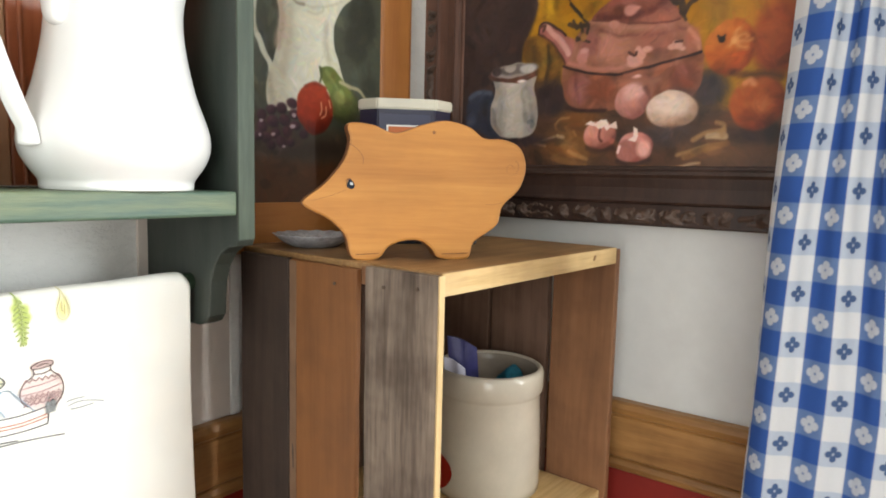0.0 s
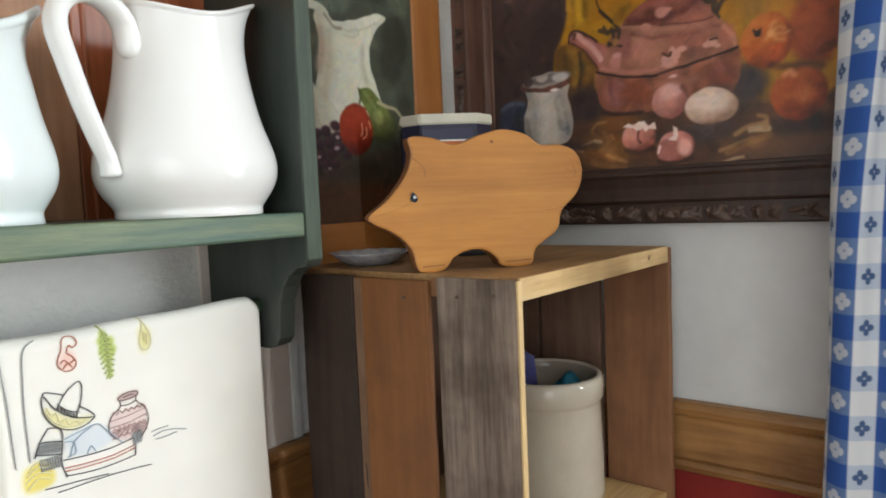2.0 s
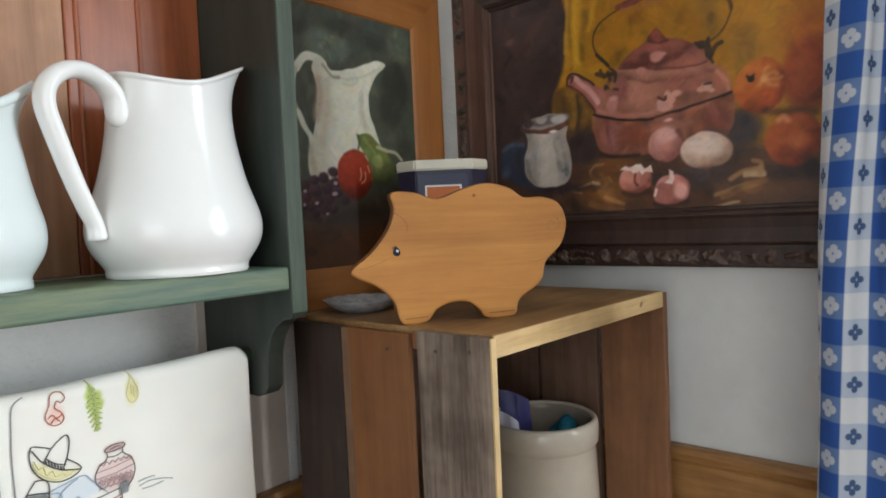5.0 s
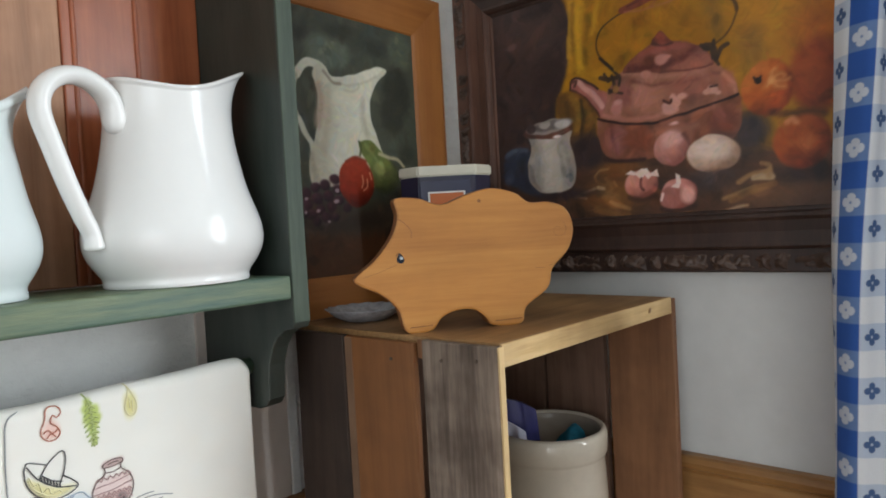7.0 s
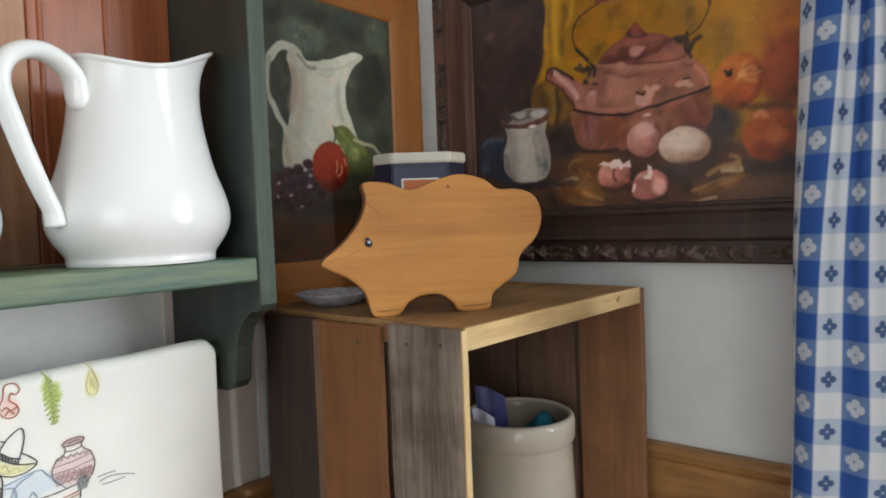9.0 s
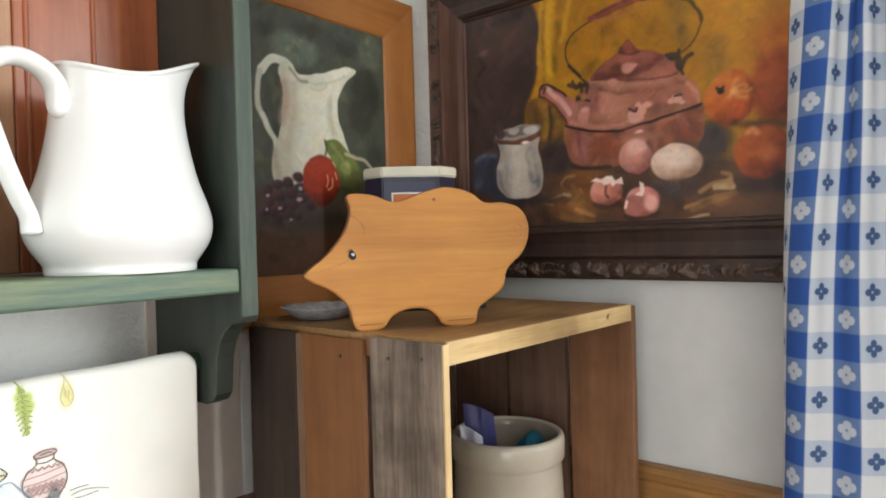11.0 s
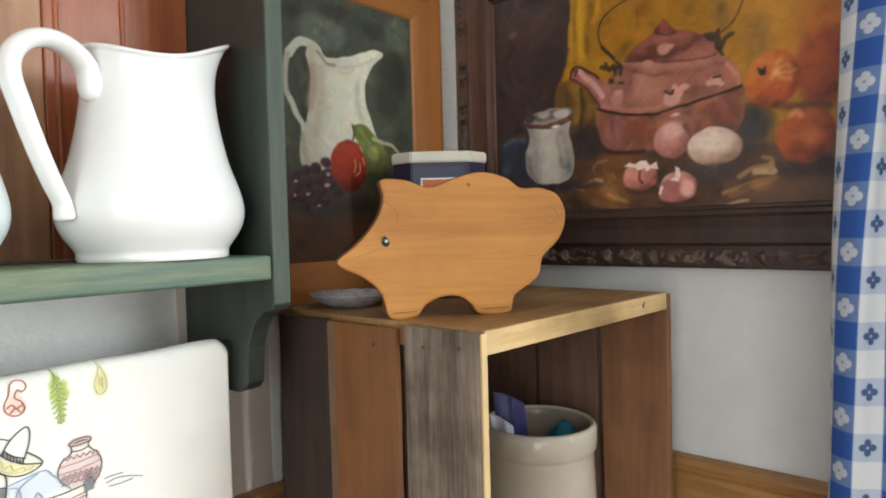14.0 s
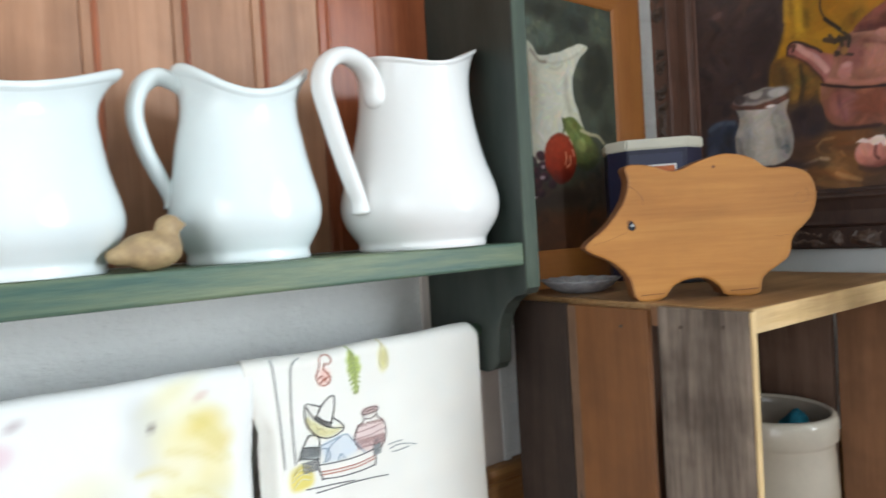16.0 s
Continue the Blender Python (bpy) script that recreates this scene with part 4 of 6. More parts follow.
def kettle_picture():
    a = Art(CAN_W, CAN_H, 0.11, (58, 43, 38))
    # hanging yellow cloth and the dark wall beside it
    for x, y, rx, ry, c in ((5.5, 28.5, 4.75, 5.6, (74, 56, 48)), (9.5, 19.1, 2.7, 4.65, (48, 34, 30)), (3, 21.7, 2.95, 4.9, (66, 50, 44)), (8.3, 31, 3.65, 2.35, (46, 33, 30))):
        a.blob(x, y, rx, ry, c, 2.5, amount=0.7)
    a.area([(13.1, 33.7), (12.5, 27.8), (12.1, 24), (11.7, 20.7), (10.5, 17.8), (9.8, 14.8), (11.7, 11.8), (15.1, 8.5), (33.6, 7), (43.7, 8.6), (44.3, 25.5)], (158, 110, 16), 0.9)
    a.area([(16.9, 32.7), (20, 31.8), (30.5, 23.1), (33.1, 17.4), (25.8, 17.3), (16.8, 19.5), (15.7, 23.4)], (150, 100, 8), 2.0)
    a.area([(34.3, 28.1), (43.7, 25.6), (43.2, 18.7), (38.9, 15.8), (34.3, 17.9), (33.7, 22.5)], (172, 116, 22), 3.0)
    a.blob(41.7, 19, 2.65, 3.6, (160, 84, 20), 4, amount=0.8)
    a.blob(34.9, 19, 1.65, 2.25, (134, 96, 34), 2.5, amount=0.8)
    a.stroke([(31.1, 27.6), (30.7, 24.4), (31.3, 21.4)], 1.6, (126, 92, 34), 1.8, 0.8)
    a.stroke([(14.4, 31.8), (13.6, 26.8), (13.7, 20.7)], 1.1, (196, 148, 32), 1.2, 0.9)
    a.stroke([(15.8, 31.5), (15.1, 26.5), (14.7, 21.3)], 0.8, (128, 88, 14), 1.0, 0.8)
    a.stroke([(17.1, 31.2), (16.4, 27.7), (15.7, 24.8)], 0.7, (188, 140, 30), 0.9, 0.8)
    a.stroke([(12.8, 32.3), (12.5, 27), (12.1, 22.5)], 0.7, (184, 138, 40), 0.6, 0.8)
    a.stroke([(12.9, 29.2), (12.7, 24.7), (12.8, 20.1)], 0.4, (116, 80, 18), 0.8, 0.7)
    a.stroke([(38.7, 25.7), (37.8, 22.2), (36.7, 19.3)], 1.2, (186, 128, 22), 1.8, 0.7)
    # deep folds under the spout
    a.area([(10.4, 17.8), (12.1, 17.8), (14.3, 16.9), (15.8, 14.8), (15.6, 11.4), (15.1, 8.5), (11.7, 9.5), (10.8, 13.5), (9.8, 15.5)], (96, 66, 26), 0.9)
    a.stroke([(12.2, 17.2), (13.3, 15.1), (12.7, 12.5)], 1.1, (136, 98, 34), 0.9, 0.9)
    a.stroke([(14.3, 16.1), (14.6, 13.4), (13.9, 10.9)], 0.8, (120, 84, 30), 0.9, 0.8)
    a.stroke([(13.5, 16.6), (13.8, 14.3), (13.2, 11.5)], 0.4, (56, 40, 24), 0.6, 0.9)
    a.stroke([(11.4, 16.5), (11.7, 13.4), (12, 10.3)], 0.5, (70, 48, 26), 0.7, 0.8)
    # table
    a.area([(-1.8, 5.6), (5.2, 5.6), (14.2, 8.6), (21.4, 8), (33.6, 7.7), (43.7, 6.2), (43.7, -3.2), (-1.9, -3.7)], (74, 50, 34), 2.2)
    a.blob(14.2, 9.7, 3.35, 2.3, (54, 40, 38), 2.0)
    a.blob(34.2, 9.6, 2.2, 2.55, (58, 50, 48), 2.2)
    a.blob(28.8, 4.4, 4, 1.2, (60, 48, 44), 1.8)
    a.blob(18.3, 6.8, 2.85, 1.2, (112, 70, 32), 1.4)
    a.blob(17.5, 3.5, 4.8, 1.9, (112, 74, 36), 2.2)
    a.blob(36, 2.4, 4.15, 1.25, (98, 66, 40), 2.4)
    a.blob(40.5, 4.4, 3.25, 0.95, (46, 32, 28), 1.6)
    a.area([(-1.9, 0.7), (11.6, 0.8), (22.1, 0.3), (30.4, -0.2), (43.7, 0.3), (43.7, -3.8), (-2, -4.6)], (50, 32, 29), 1.4)
    a.stroke([(5.1, -1.8), (16.6, -1.6), (27.1, -1.6), (35.4, -1.3), (42.1, -1.1)], 0.4, (34, 20, 20), 0.7, 0.9)
    # straw
    for pts, w, c in (([(15.2, 6.2), (15.9, 6.9), (17, 7)], 0.35, 1), ([(15.2, 6.2), (15.4, 5.5), (16.3, 5), (17.8, 5.2)], 0.35, 0), ([(17.8, 5.2), (18.1, 4.7)], 0.3, 1), ([(15.5, 4.7), (16.3, 4.5)], 0.5, 2), ([(12.1, 3.7), (13.7, 4.2), (15, 4.6)], 0.35, 2), ([(12.3, 3.7), (13.7, 3.4)], 0.3, 2),
                      ([(17.3, 2.6), (18.7, 2.1), (19.6, 1.8)], 0.55, 1), ([(15, 1.9), (17.1, 1.2), (19.5, 1)], 0.7, 0), ([(16.3, 3.8), (18.3, 3.3)], 0.8, 0), ([(33, 4), (34.2, 4.7), (36.3, 4.9)], 0.55, 1), ([(34.6, 4.3), (36.4, 4.3)], 0.7, 2), ([(35.4, 5.8), (36.3, 5.4), (36.1, 4.4)], 0.5, 1),
                      ([(31.2, 2.1), (33, 2.8), (34.7, 3.2)], 0.5, 1), ([(31.6, 0.7), (32.7, 1.1), (33.7, 1.2)], 0.3, 2), ([(30.2, 0.5), (31.7, 0.7)], 0.4, 0), ([(32.1, 1.9), (34.8, 3), (36.6, 3.5)], 0.8, 0), ([(16.7, 5.8), (17.5, 4.5), (16.6, 3)], 0.4, 0), ([(25.7, 1), (27.8, 0.6)], 0.4, 0)):
        a.stroke(pts, w, ((122, 84, 44), (152, 114, 68), (186, 156, 112))[c], 0.4, 0.8)
    # oranges
    a.ball(41.2, 14.6, 2.65, 3.95, (110, 44, 18), (146, 66, 26), (162, 82, 30), 1.4)
    a.ball(36.3, 14.1, 2.7, 3.05, (120, 50, 18), (178, 90, 30), (206, 128, 52), 0.5)
    a.ball(39.5, 7.8, 2.8, 2.9, (98, 40, 18), (156, 72, 26), (184, 102, 42), 0.6)
    a.stroke([(36.7, 11.3), (38.3, 10.9), (40, 10.9), (41.6, 10.4)], 0.8, (66, 36, 26), 0.8, 0.7)
    for pts in ([(36.6, 14.8), (37.6, 15.4), (38, 15.1)], [(36.6, 14.8), (37.9, 14.5), (38.5, 14.7)], [(36.6, 14.8), (37.3, 14), (38, 13.8)], [(36.6, 14.8), (36.8, 15.7), (37.1, 16)], [(36.6, 14.8), (36.2, 14.3)]):
        a.stroke(pts, 0.45, (212, 150, 84), 0.6, 0.6)
    a.blob(35.3, 15, 0.35, 0.35, (46, 30, 20), 0.25)
    a.stroke([(34.9, 15.4), (35.3, 14.9), (35.6, 15.4)], 0.25, (52, 34, 22), 0.25, 0.8)
    a.stroke([(38.2, 10.1), (38.7, 10.3), (39, 9.9)], 0.7, (206, 134, 84), 0.6, 0.8)
    a.blob(40, 7.6, 0.9, 0.85, (190, 108, 54), 1.2, amount=0.7)
    # kettle: body, shoulder, lid
    a.area([(19.8, 19.2), (18.7, 18.4), (17.4, 17), (16.4, 15.4), (15.9, 13.8), (15.9, 11.8), (16.2, 9.9), (17, 8.6), (18.7, 8), (22.1, 7.7), (27.1, 8.2), (31.8, 8.8), (33, 9.6), (33.5, 11.2), (33.5, 13.5), (33, 15.4), (32.1, 16.8), (30.6, 17.9), (26.2, 18.3), (22.9, 18.7)], (142, 92, 68), 0.35)
    a.area([(15.9, 13.5), (18.3, 12.8), (20.8, 12.1), (22.9, 12), (27.2, 12.5), (31.3, 13.3), (33.5, 13.7), (33.5, 11.2), (33, 9.6), (31.8, 8.8), (27.1, 8.1), (22.1, 7.7), (18.7, 8), (17, 8.6), (16.2, 9.9)], (122, 74, 52), 0.5)
    a.blob(18.2, 10.6, 1.55, 1.9, (138, 84, 70), 1.1)
    a.blob(21.4, 10.3, 1.95, 1.4, (128, 68, 44), 1.4)
    a.blob(25.8, 11.1, 2.8, 0.7, (148, 92, 70), 1.0)
    a.blob(31.4, 11.2, 1.65, 1.45, (112, 62, 46), 1.2)
    a.blob(31.1, 9.3, 1.9, 0.55, (78, 56, 52), 1.0)
    a.blob(22.2, 15.7, 2.55, 1.85, (172, 114, 90), 1.8)
    a.blob(19.5, 16.1, 1.25, 1.6, (140, 84, 70), 1.2)
    a.blob(27.9, 15.6, 2.3, 1.75, (150, 90, 70), 1.8)
    a.blob(28.9, 17.8, 1.75, 1.1, (140, 86, 66), 1.2)
    a.blob(32.2, 15.5, 0.85, 1.3, (164, 98, 74), 0.9)
    a.stroke([(31.8, 16.5), (32.7, 15.4), (33, 14.2)], 0.5, (190, 128, 96), 0.5, 0.8)
    a.stroke([(19.9, 18.9), (22.9, 17.9), (26.5, 17.3), (29.9, 17.5)], 0.6, (172, 118, 96), 0.6, 0.7)
    a.stroke([(20.2, 17.9), (22.9, 16.9), (27.2, 16.4), (31.3, 16.7)], 0.4, (116, 66, 52), 0.6, 0.7)
    a.stroke([(17.7, 13), (17.8, 11.1), (18.3, 9)], 0.5, (104, 56, 50), 0.8, 0.7)
    a.stroke([(16.7, 8.4), (18.7, 7.9), (22.1, 7.7)], 0.45, (44, 26, 26), 0.45, 0.9)
    a.stroke([(15.9, 13.6), (18.3, 12.9), (20.7, 12.3), (22.9, 12.1), (25.1, 12.3), (27.2, 12.6), (29.2, 13), (31.3, 13.4), (33.3, 13.8)], 0.32, (44, 24, 22), 0.22)
    a.stroke([(16.1, 14.2), (18.7, 13.4), (21.4, 12.8), (24.4, 12.9)], 0.5, (178, 116, 96), 0.5, 0.7)
    a.stroke([(24.3, 12), (27.2, 12.2), (30.5, 12.9)], 0.5, (158, 98, 76), 0.5, 0.6)
    a.area([(19.8, 19), (20.4, 20.1), (21.6, 20.9), (23, 21.5), (24.1, 21.8), (25.8, 21.6), (27.6, 21.1), (29.1, 20.3), (30.1, 19.4), (30.7, 18.4), (30.6, 17.8), (28.9, 17.6), (26.2, 17.9), (22.9, 18.5)], (122, 70, 52), 0.3)
    a.area([(25.1, 18.7), (27.2, 19.3), (29.4, 20.1), (30.1, 19.3), (30.6, 17.9), (28.9, 17.6), (26.5, 17.9)], (146, 88, 68), 0.8)
    a.stroke([(20.6, 19.3), (23.7, 18.8), (26.5, 19.1), (28.6, 20)], 0.7, (92, 42, 36), 0.6, 0.85)
    a.stroke([(22.1, 20.7), (24.4, 20.9), (27.2, 20.7)], 0.7, (146, 78, 64), 0.6, 0.8)
    a.stroke([(19.8, 19), (22.9, 18.4), (26.2, 17.9), (28.9, 17.6), (30.6, 17.8)], 0.22, (84, 44, 36), 0.3, 0.7)
    a.area([(23.7, 21.8), (24, 22.5), (24.7, 23.1), (25.3, 22.3), (26, 21.4)], (108, 52, 40), 0.25)
    a.stroke([(24.3, 22.3), (24.7, 22.7), (25.1, 22.1)], 0.4, (134, 70, 52), 0.4, 0.8)
    a.stroke([(23.7, 21.7), (24.8, 21.2), (26, 21.3)], 0.3, (66, 30, 28), 0.35, 0.8)
    # flowers on the kettle
    a.blob(24.6, 19.6, 0.9, 0.65, (180, 122, 104), 0.4)
    a.blob(22.6, 18.1, 0.65, 0.5, (180, 124, 106), 0.4)
    a.blob(25.3, 19.7, 0.45, 0.25, (186, 124, 104), 0.3)
    for x, y, rx, ry in ((25.5, 13.3, 1, 0.65), (26.1, 14.1, 0.75, 0.6), (25.8, 14.8, 0.4, 0.5), (26.9, 14.7, 0.7, 0.4), (24.9, 13.8, 0.45, 0.5)):
        a.blob(x, y, rx, ry, (194, 140, 120), 0.35)
    a.stroke([(24.7, 14.6), (25.4, 14.2), (25.6, 14.6)], 0.28, (60, 34, 30), 0.25, 0.9)
    for x, y, rx, ry in ((29.9, 14.7, 0.55, 0.4), (30.5, 14.9, 0.6, 0.5), (31.1, 14.5, 0.35, 0.25), (30.2, 15.2, 0.35, 0.3)):
        a.blob(x, y, rx, ry, (196, 146, 124), 0.32)
    a.stroke([(30.2, 15.3), (31, 15.3)], 0.25, (64, 38, 32), 0.25, 0.9)
    a.blob(18.6, 14.6, 0.8, 0.95, (178, 118, 104), 0.6)
    a.blob(18.8, 15.3, 0.45, 0.35, (192, 138, 122), 0.4)
    a.blob(25.8, 11.6, 0.5, 0.2, (216, 168, 152), 0.3)
    # spout
    a.area([(12, 18.6), (12.3, 19.3), (13.1, 19.4), (14.8, 18.6), (16.1, 17.5), (17.4, 16.7), (16.9, 14.6), (16.1, 14), (15.3, 15.5), (13.8, 17.1), (12.3, 17.9)], (150, 90, 78), 0.3)
    a.stroke([(13.1, 19.1), (14.6, 17.7), (16, 16.2), (16.6, 15.2)], 0.75, (200, 150, 132), 0.4, 0.9)
    a.stroke([(12, 18.2), (12.3, 19.2), (13.1, 19.4), (14.8, 18.6), (16.1, 17.5)], 0.28, (48, 28, 24), 0.25)
    a.stroke([(12.1, 18.1), (13.8, 17.1), (15.3, 15.4), (16.1, 13.9)], 0.3, (70, 40, 32), 0.35, 0.9)
    a.stroke([(12.3, 19), (13, 19), (12.8, 18.4)], 0.4, (74, 44, 36), 0.3, 0.9)
    # bail handle
    a.stroke([(18.7, 19), (17.9, 20), (16.7, 21.4), (16.2, 22.8), (16.4, 24.1), (17.2, 25.2), (18.4, 25.9), (19.7, 26.3)], 0.22, (66, 46, 24), 0.22)
    a.stroke([(18.2, 19.7), (17.3, 20.6), (16.6, 21.4)], 0.42, (40, 28, 22), 0.22)
    a.stroke([(29.7, 27.2), (31.3, 26.3), (32.7, 25.3), (33.5, 23.8), (33.1, 22.1), (32.2, 20.8), (30.9, 20)], 0.22, (86, 60, 22), 0.25)
    a.stroke([(32.2, 25.8), (33.2, 24.5), (33.4, 23.3)], 0.36, (74, 50, 22), 0.25, 0.8)
    a.stroke([(19.9, 26.7), (22.3, 27.2), (24.8, 27.6), (27.3, 27.7), (29.4, 27.6)], 1.0, (118, 58, 40), 0.25)
    a.stroke([(20.6, 27.1), (23, 27.6), (25.9, 28)], 0.3, (84, 38, 30), 0.3, 0.8)
    a.stroke([(20.2, 26.4), (23.4, 26.1), (26.2, 26.3), (27.5, 26.8)], 0.3, (160, 100, 76), 0.35, 0.7)
    a.stroke([(23.7, 27.8), (24.2, 26.9), (23.6, 26.3)], 0.5, (146, 84, 64), 0.5, 0.6)
    for pts, w in (([(29.9, 20), (30.7, 19.7), (30.9, 18.6)], 0.9), ([(30.9, 20.4), (30.7, 19.6)], 0.45), ([(32.3, 19.8), (31.7, 19.5), (31.3, 18.8), (31, 18.2)], 0.5), ([(29.4, 20.2), (30.1, 19.7)], 0.5), ([(30.7, 18.5), (31.3, 17.6)], 0.35),
                   ([(16.5, 18.9), (17.7, 18.4), (18.9, 18.5)], 0.6), ([(17, 19.3), (17.6, 18.2)], 0.45), ([(18.1, 18.8), (18.4, 17.3), (17.7, 16.8)], 0.4), ([(18.7, 19.1), (19.3, 18.5), (19, 17.5)], 0.35), ([(17.7, 17.1), (19.3, 16.4)], 0.35)):
        a.stroke(pts, w, (54, 40, 30), 0.25, 0.9)
    a.blob(18.5, 17.1, 0.4, 0.5, (150, 104, 52), 0.3)
    # eggs
    a.ball(25.3, 8.7, 2.1, 2.15, (140, 84, 72), (186, 124, 106), (208, 158, 138), 0.35)
    a.blob(25.5, 9.9, 1.25, 1, (212, 166, 148), 1.0, amount=0.8)
    a.stroke([(26.9, 10.2), (27.5, 9), (27.1, 7.8)], 0.5, (92, 56, 46), 0.5, 0.8)
    a.ball(30.2, 7.5, 3.05, 2.2, (150, 116, 90), (196, 166, 138), (224, 204, 180), 0.3, -4)
    a.blob(30.3, 8, 1.95, 1.2, (222, 200, 178), 1.4, amount=0.8)
    a.blob(29.8, 5.3, 2.65, 0.35, (74, 60, 54), 0.5, amount=0.8)
    # shells
    a.ball(21.4, 4.7, 2.2, 1.8, (142, 82, 66), (196, 126, 106), (214, 158, 136), 0.3)
    a.area([(19.3, 6), (20.1, 6.5), (20.8, 6.2), (21.5, 6.7), (22.3, 6.7), (22.7, 5.9), (23.6, 6.3), (23.7, 5.4), (22.8, 5.6), (22.4, 5.2), (22, 5.8), (21.5, 5.3), (20.8, 5.9)], (226, 200, 178), 0.2, False)
    a.stroke([(21.5, 5.4), (21.3, 4.4), (21.6, 4)], 0.35, (112, 60, 50), 0.25, 0.9)
    a.ball(26.1, 3.2, 2.2, 1.85, (132, 74, 62), (190, 120, 104), (210, 156, 138), 0.3)
    a.area([(23.7, 2.2), (24, 3.5), (25, 4.1), (26.4, 3.6), (26.3, 2.4), (25.4, 1.4), (24.3, 1.5)], (158, 98, 84), 0.5)
    a.blob(27.1, 3, 0.9, 1.1, (222, 166, 146), 0.7, amount=0.9)
    a.area([(25.7, 5.7), (26.2, 5.4), (26.3, 4.5), (26, 3.8), (25.1, 4), (25.7, 4.5)], (226, 200, 180), 0.22, False)
    a.stroke([(23.9, 2.6), (24.1, 3.2)], 0.4, (222, 190, 172), 0.25)
    a.stroke([(23.7, 1.4), (25.7, 1), (27.9, 1.5)], 0.5, (50, 32, 28), 0.5, 0.8)
    a.stroke([(19.8, 3.1), (21.6, 2.7), (23.3, 3.2)], 0.6, (60, 38, 30), 0.6, 0.8)
    # jug with its blue handle
    a.area([(1.1, 10.6), (3.5, 11.4), (5.3, 10.6), (5.6, 6.8), (6.5, 5), (8, 4.2), (5.2, 4.4), (2.3, 5.8), (0.7, 6.7)], (48, 54, 66), 0.7)
    a.stroke([(1.3, 10.4), (2.7, 11.1), (4.7, 10.9)], 0.7, (76, 86, 96), 0.6, 0.9)
    a.blob(1.7, 7.4, 0.8, 0.8, (62, 70, 84), 0.8)
    a.stroke([(3.8, 9.4), (4.1, 7.3), (4.7, 5.7)], 0.8, (38, 40, 50), 0.8, 0.8)
    a.blob(10.3, 4.1, 4.45, 0.7, (48, 36, 36), 1.0)

    def clay(art):
        k = np.clip((art.u + CAN_L - 12.0) / 8.0, 0, 1)[..., None]
        w = 1 - np.abs(k - 0.5) * 1.2
        return np.array((118, 110, 98)) * (1 - w) + np.array((186, 176, 156)) * w
    a.area([(4.8, 13.3), (5.2, 12.3), (5.5, 10.9), (4.9, 8.9), (4.8, 7.3), (5.4, 5.9), (6.7, 4.8), (9.4, 4.5), (11.6, 5.1), (12.4, 6.7), (12.2, 9.5), (11.7, 11.2), (11.8, 12.9), (8.1, 12.8)], (160, 152, 138), 0.3, shade=clay)
    for pts, w, c in (([(6.2, 11.6), (6.6, 9.2), (6.2, 6)], 0.8, (152, 146, 132)), ([(7.9, 11.6), (8.3, 9), (7.8, 5.5)], 1.1, (194, 186, 168)), ([(10.4, 11.5), (9.7, 10.5), (10.2, 8.9), (10.7, 6.5)], 0.6, (142, 134, 118)), ([(9.2, 11.3), (9.5, 8.2), (9.7, 5)], 0.9, (188, 178, 158)), ([(11.3, 8.8), (11.8, 6.8), (11.3, 5.6)], 0.7, (134, 126, 114)), ([(5.2, 8.5), (5.6, 6.4), (6.5, 5.2)], 0.5, (108, 102, 96))):
        a.stroke(pts, w, c, 0.6, 0.7)
    a.blob(8.3, 13.4, 3.8, 1.15, (94, 62, 50), 0.25, 4)
    a.blob(8.5, 13.7, 3.6, 0.95, (146, 136, 124), 0.3, 4)
    a.blob(8.7, 13.8, 2.9, 0.6, (106, 98, 90), 0.35, 4)
    a.blob(7.9, 14, 0.95, 0.45, (164, 154, 140), 0.3)
    a.blob(10.6, 13.8, 1.15, 0.6, (184, 176, 162), 0.35)
    a.blob(5.7, 13.7, 0.75, 0.65, (62, 52, 50), 0.5)
    a.stroke([(4.5, 13.2), (6.2, 12.5), (8.6, 12.2), (10.4, 12.4), (11.9, 12.9)], 0.38, (90, 56, 44), 0.25)
    a.blob(9.7, 12.2, 0.65, 0.2, (228, 216, 202), 0.2)
    a.clouds(420, 21, 1.6, 0.22)
    a.brush(4200, 3, 0.2, 1.9)
    a.dabs((0.5, 1.9), 0.1, 40)
    # Bluer gain puts the varnish's hazy reflection into the picture's colours.
    return a.mesh("kettle picture", M_CANVAS, np.array((1.16, 1.14, 1.26)))


def mitred(x0, x1, z0, z1, w, prof, mats):
    """Four mitred lengths of moulding round an opening, in the x-z plane, facing -y: prof is (way in from the outer edge, way out)."""
    made = []
    corners = [((x0, z0), (1, 1)), ((x1, z0), (-1, 1)), ((x1, z1), (-1, -1)), ((x0, z1), (1, -1))]
    for s in range(4):
        bm = bmesh.new()
        rows = [[bm.verts.new((cx + dx * a, -out, cz + dz * a)) for a, out in prof] for (cx, cz), (dx, dz) in (corners[s], corners[(s + 1) % 4])]
        k = len(prof)
        for i in range(k):
            bm.faces.new((rows[0][i], rows[0][(i + 1) % k], rows[1][(i + 1) % k], rows[1][i]))
        bm.faces.new(rows[0][::-1])
        bm.faces.new(rows[1])
        made.append((bm, mats[s % 2]))
    return made


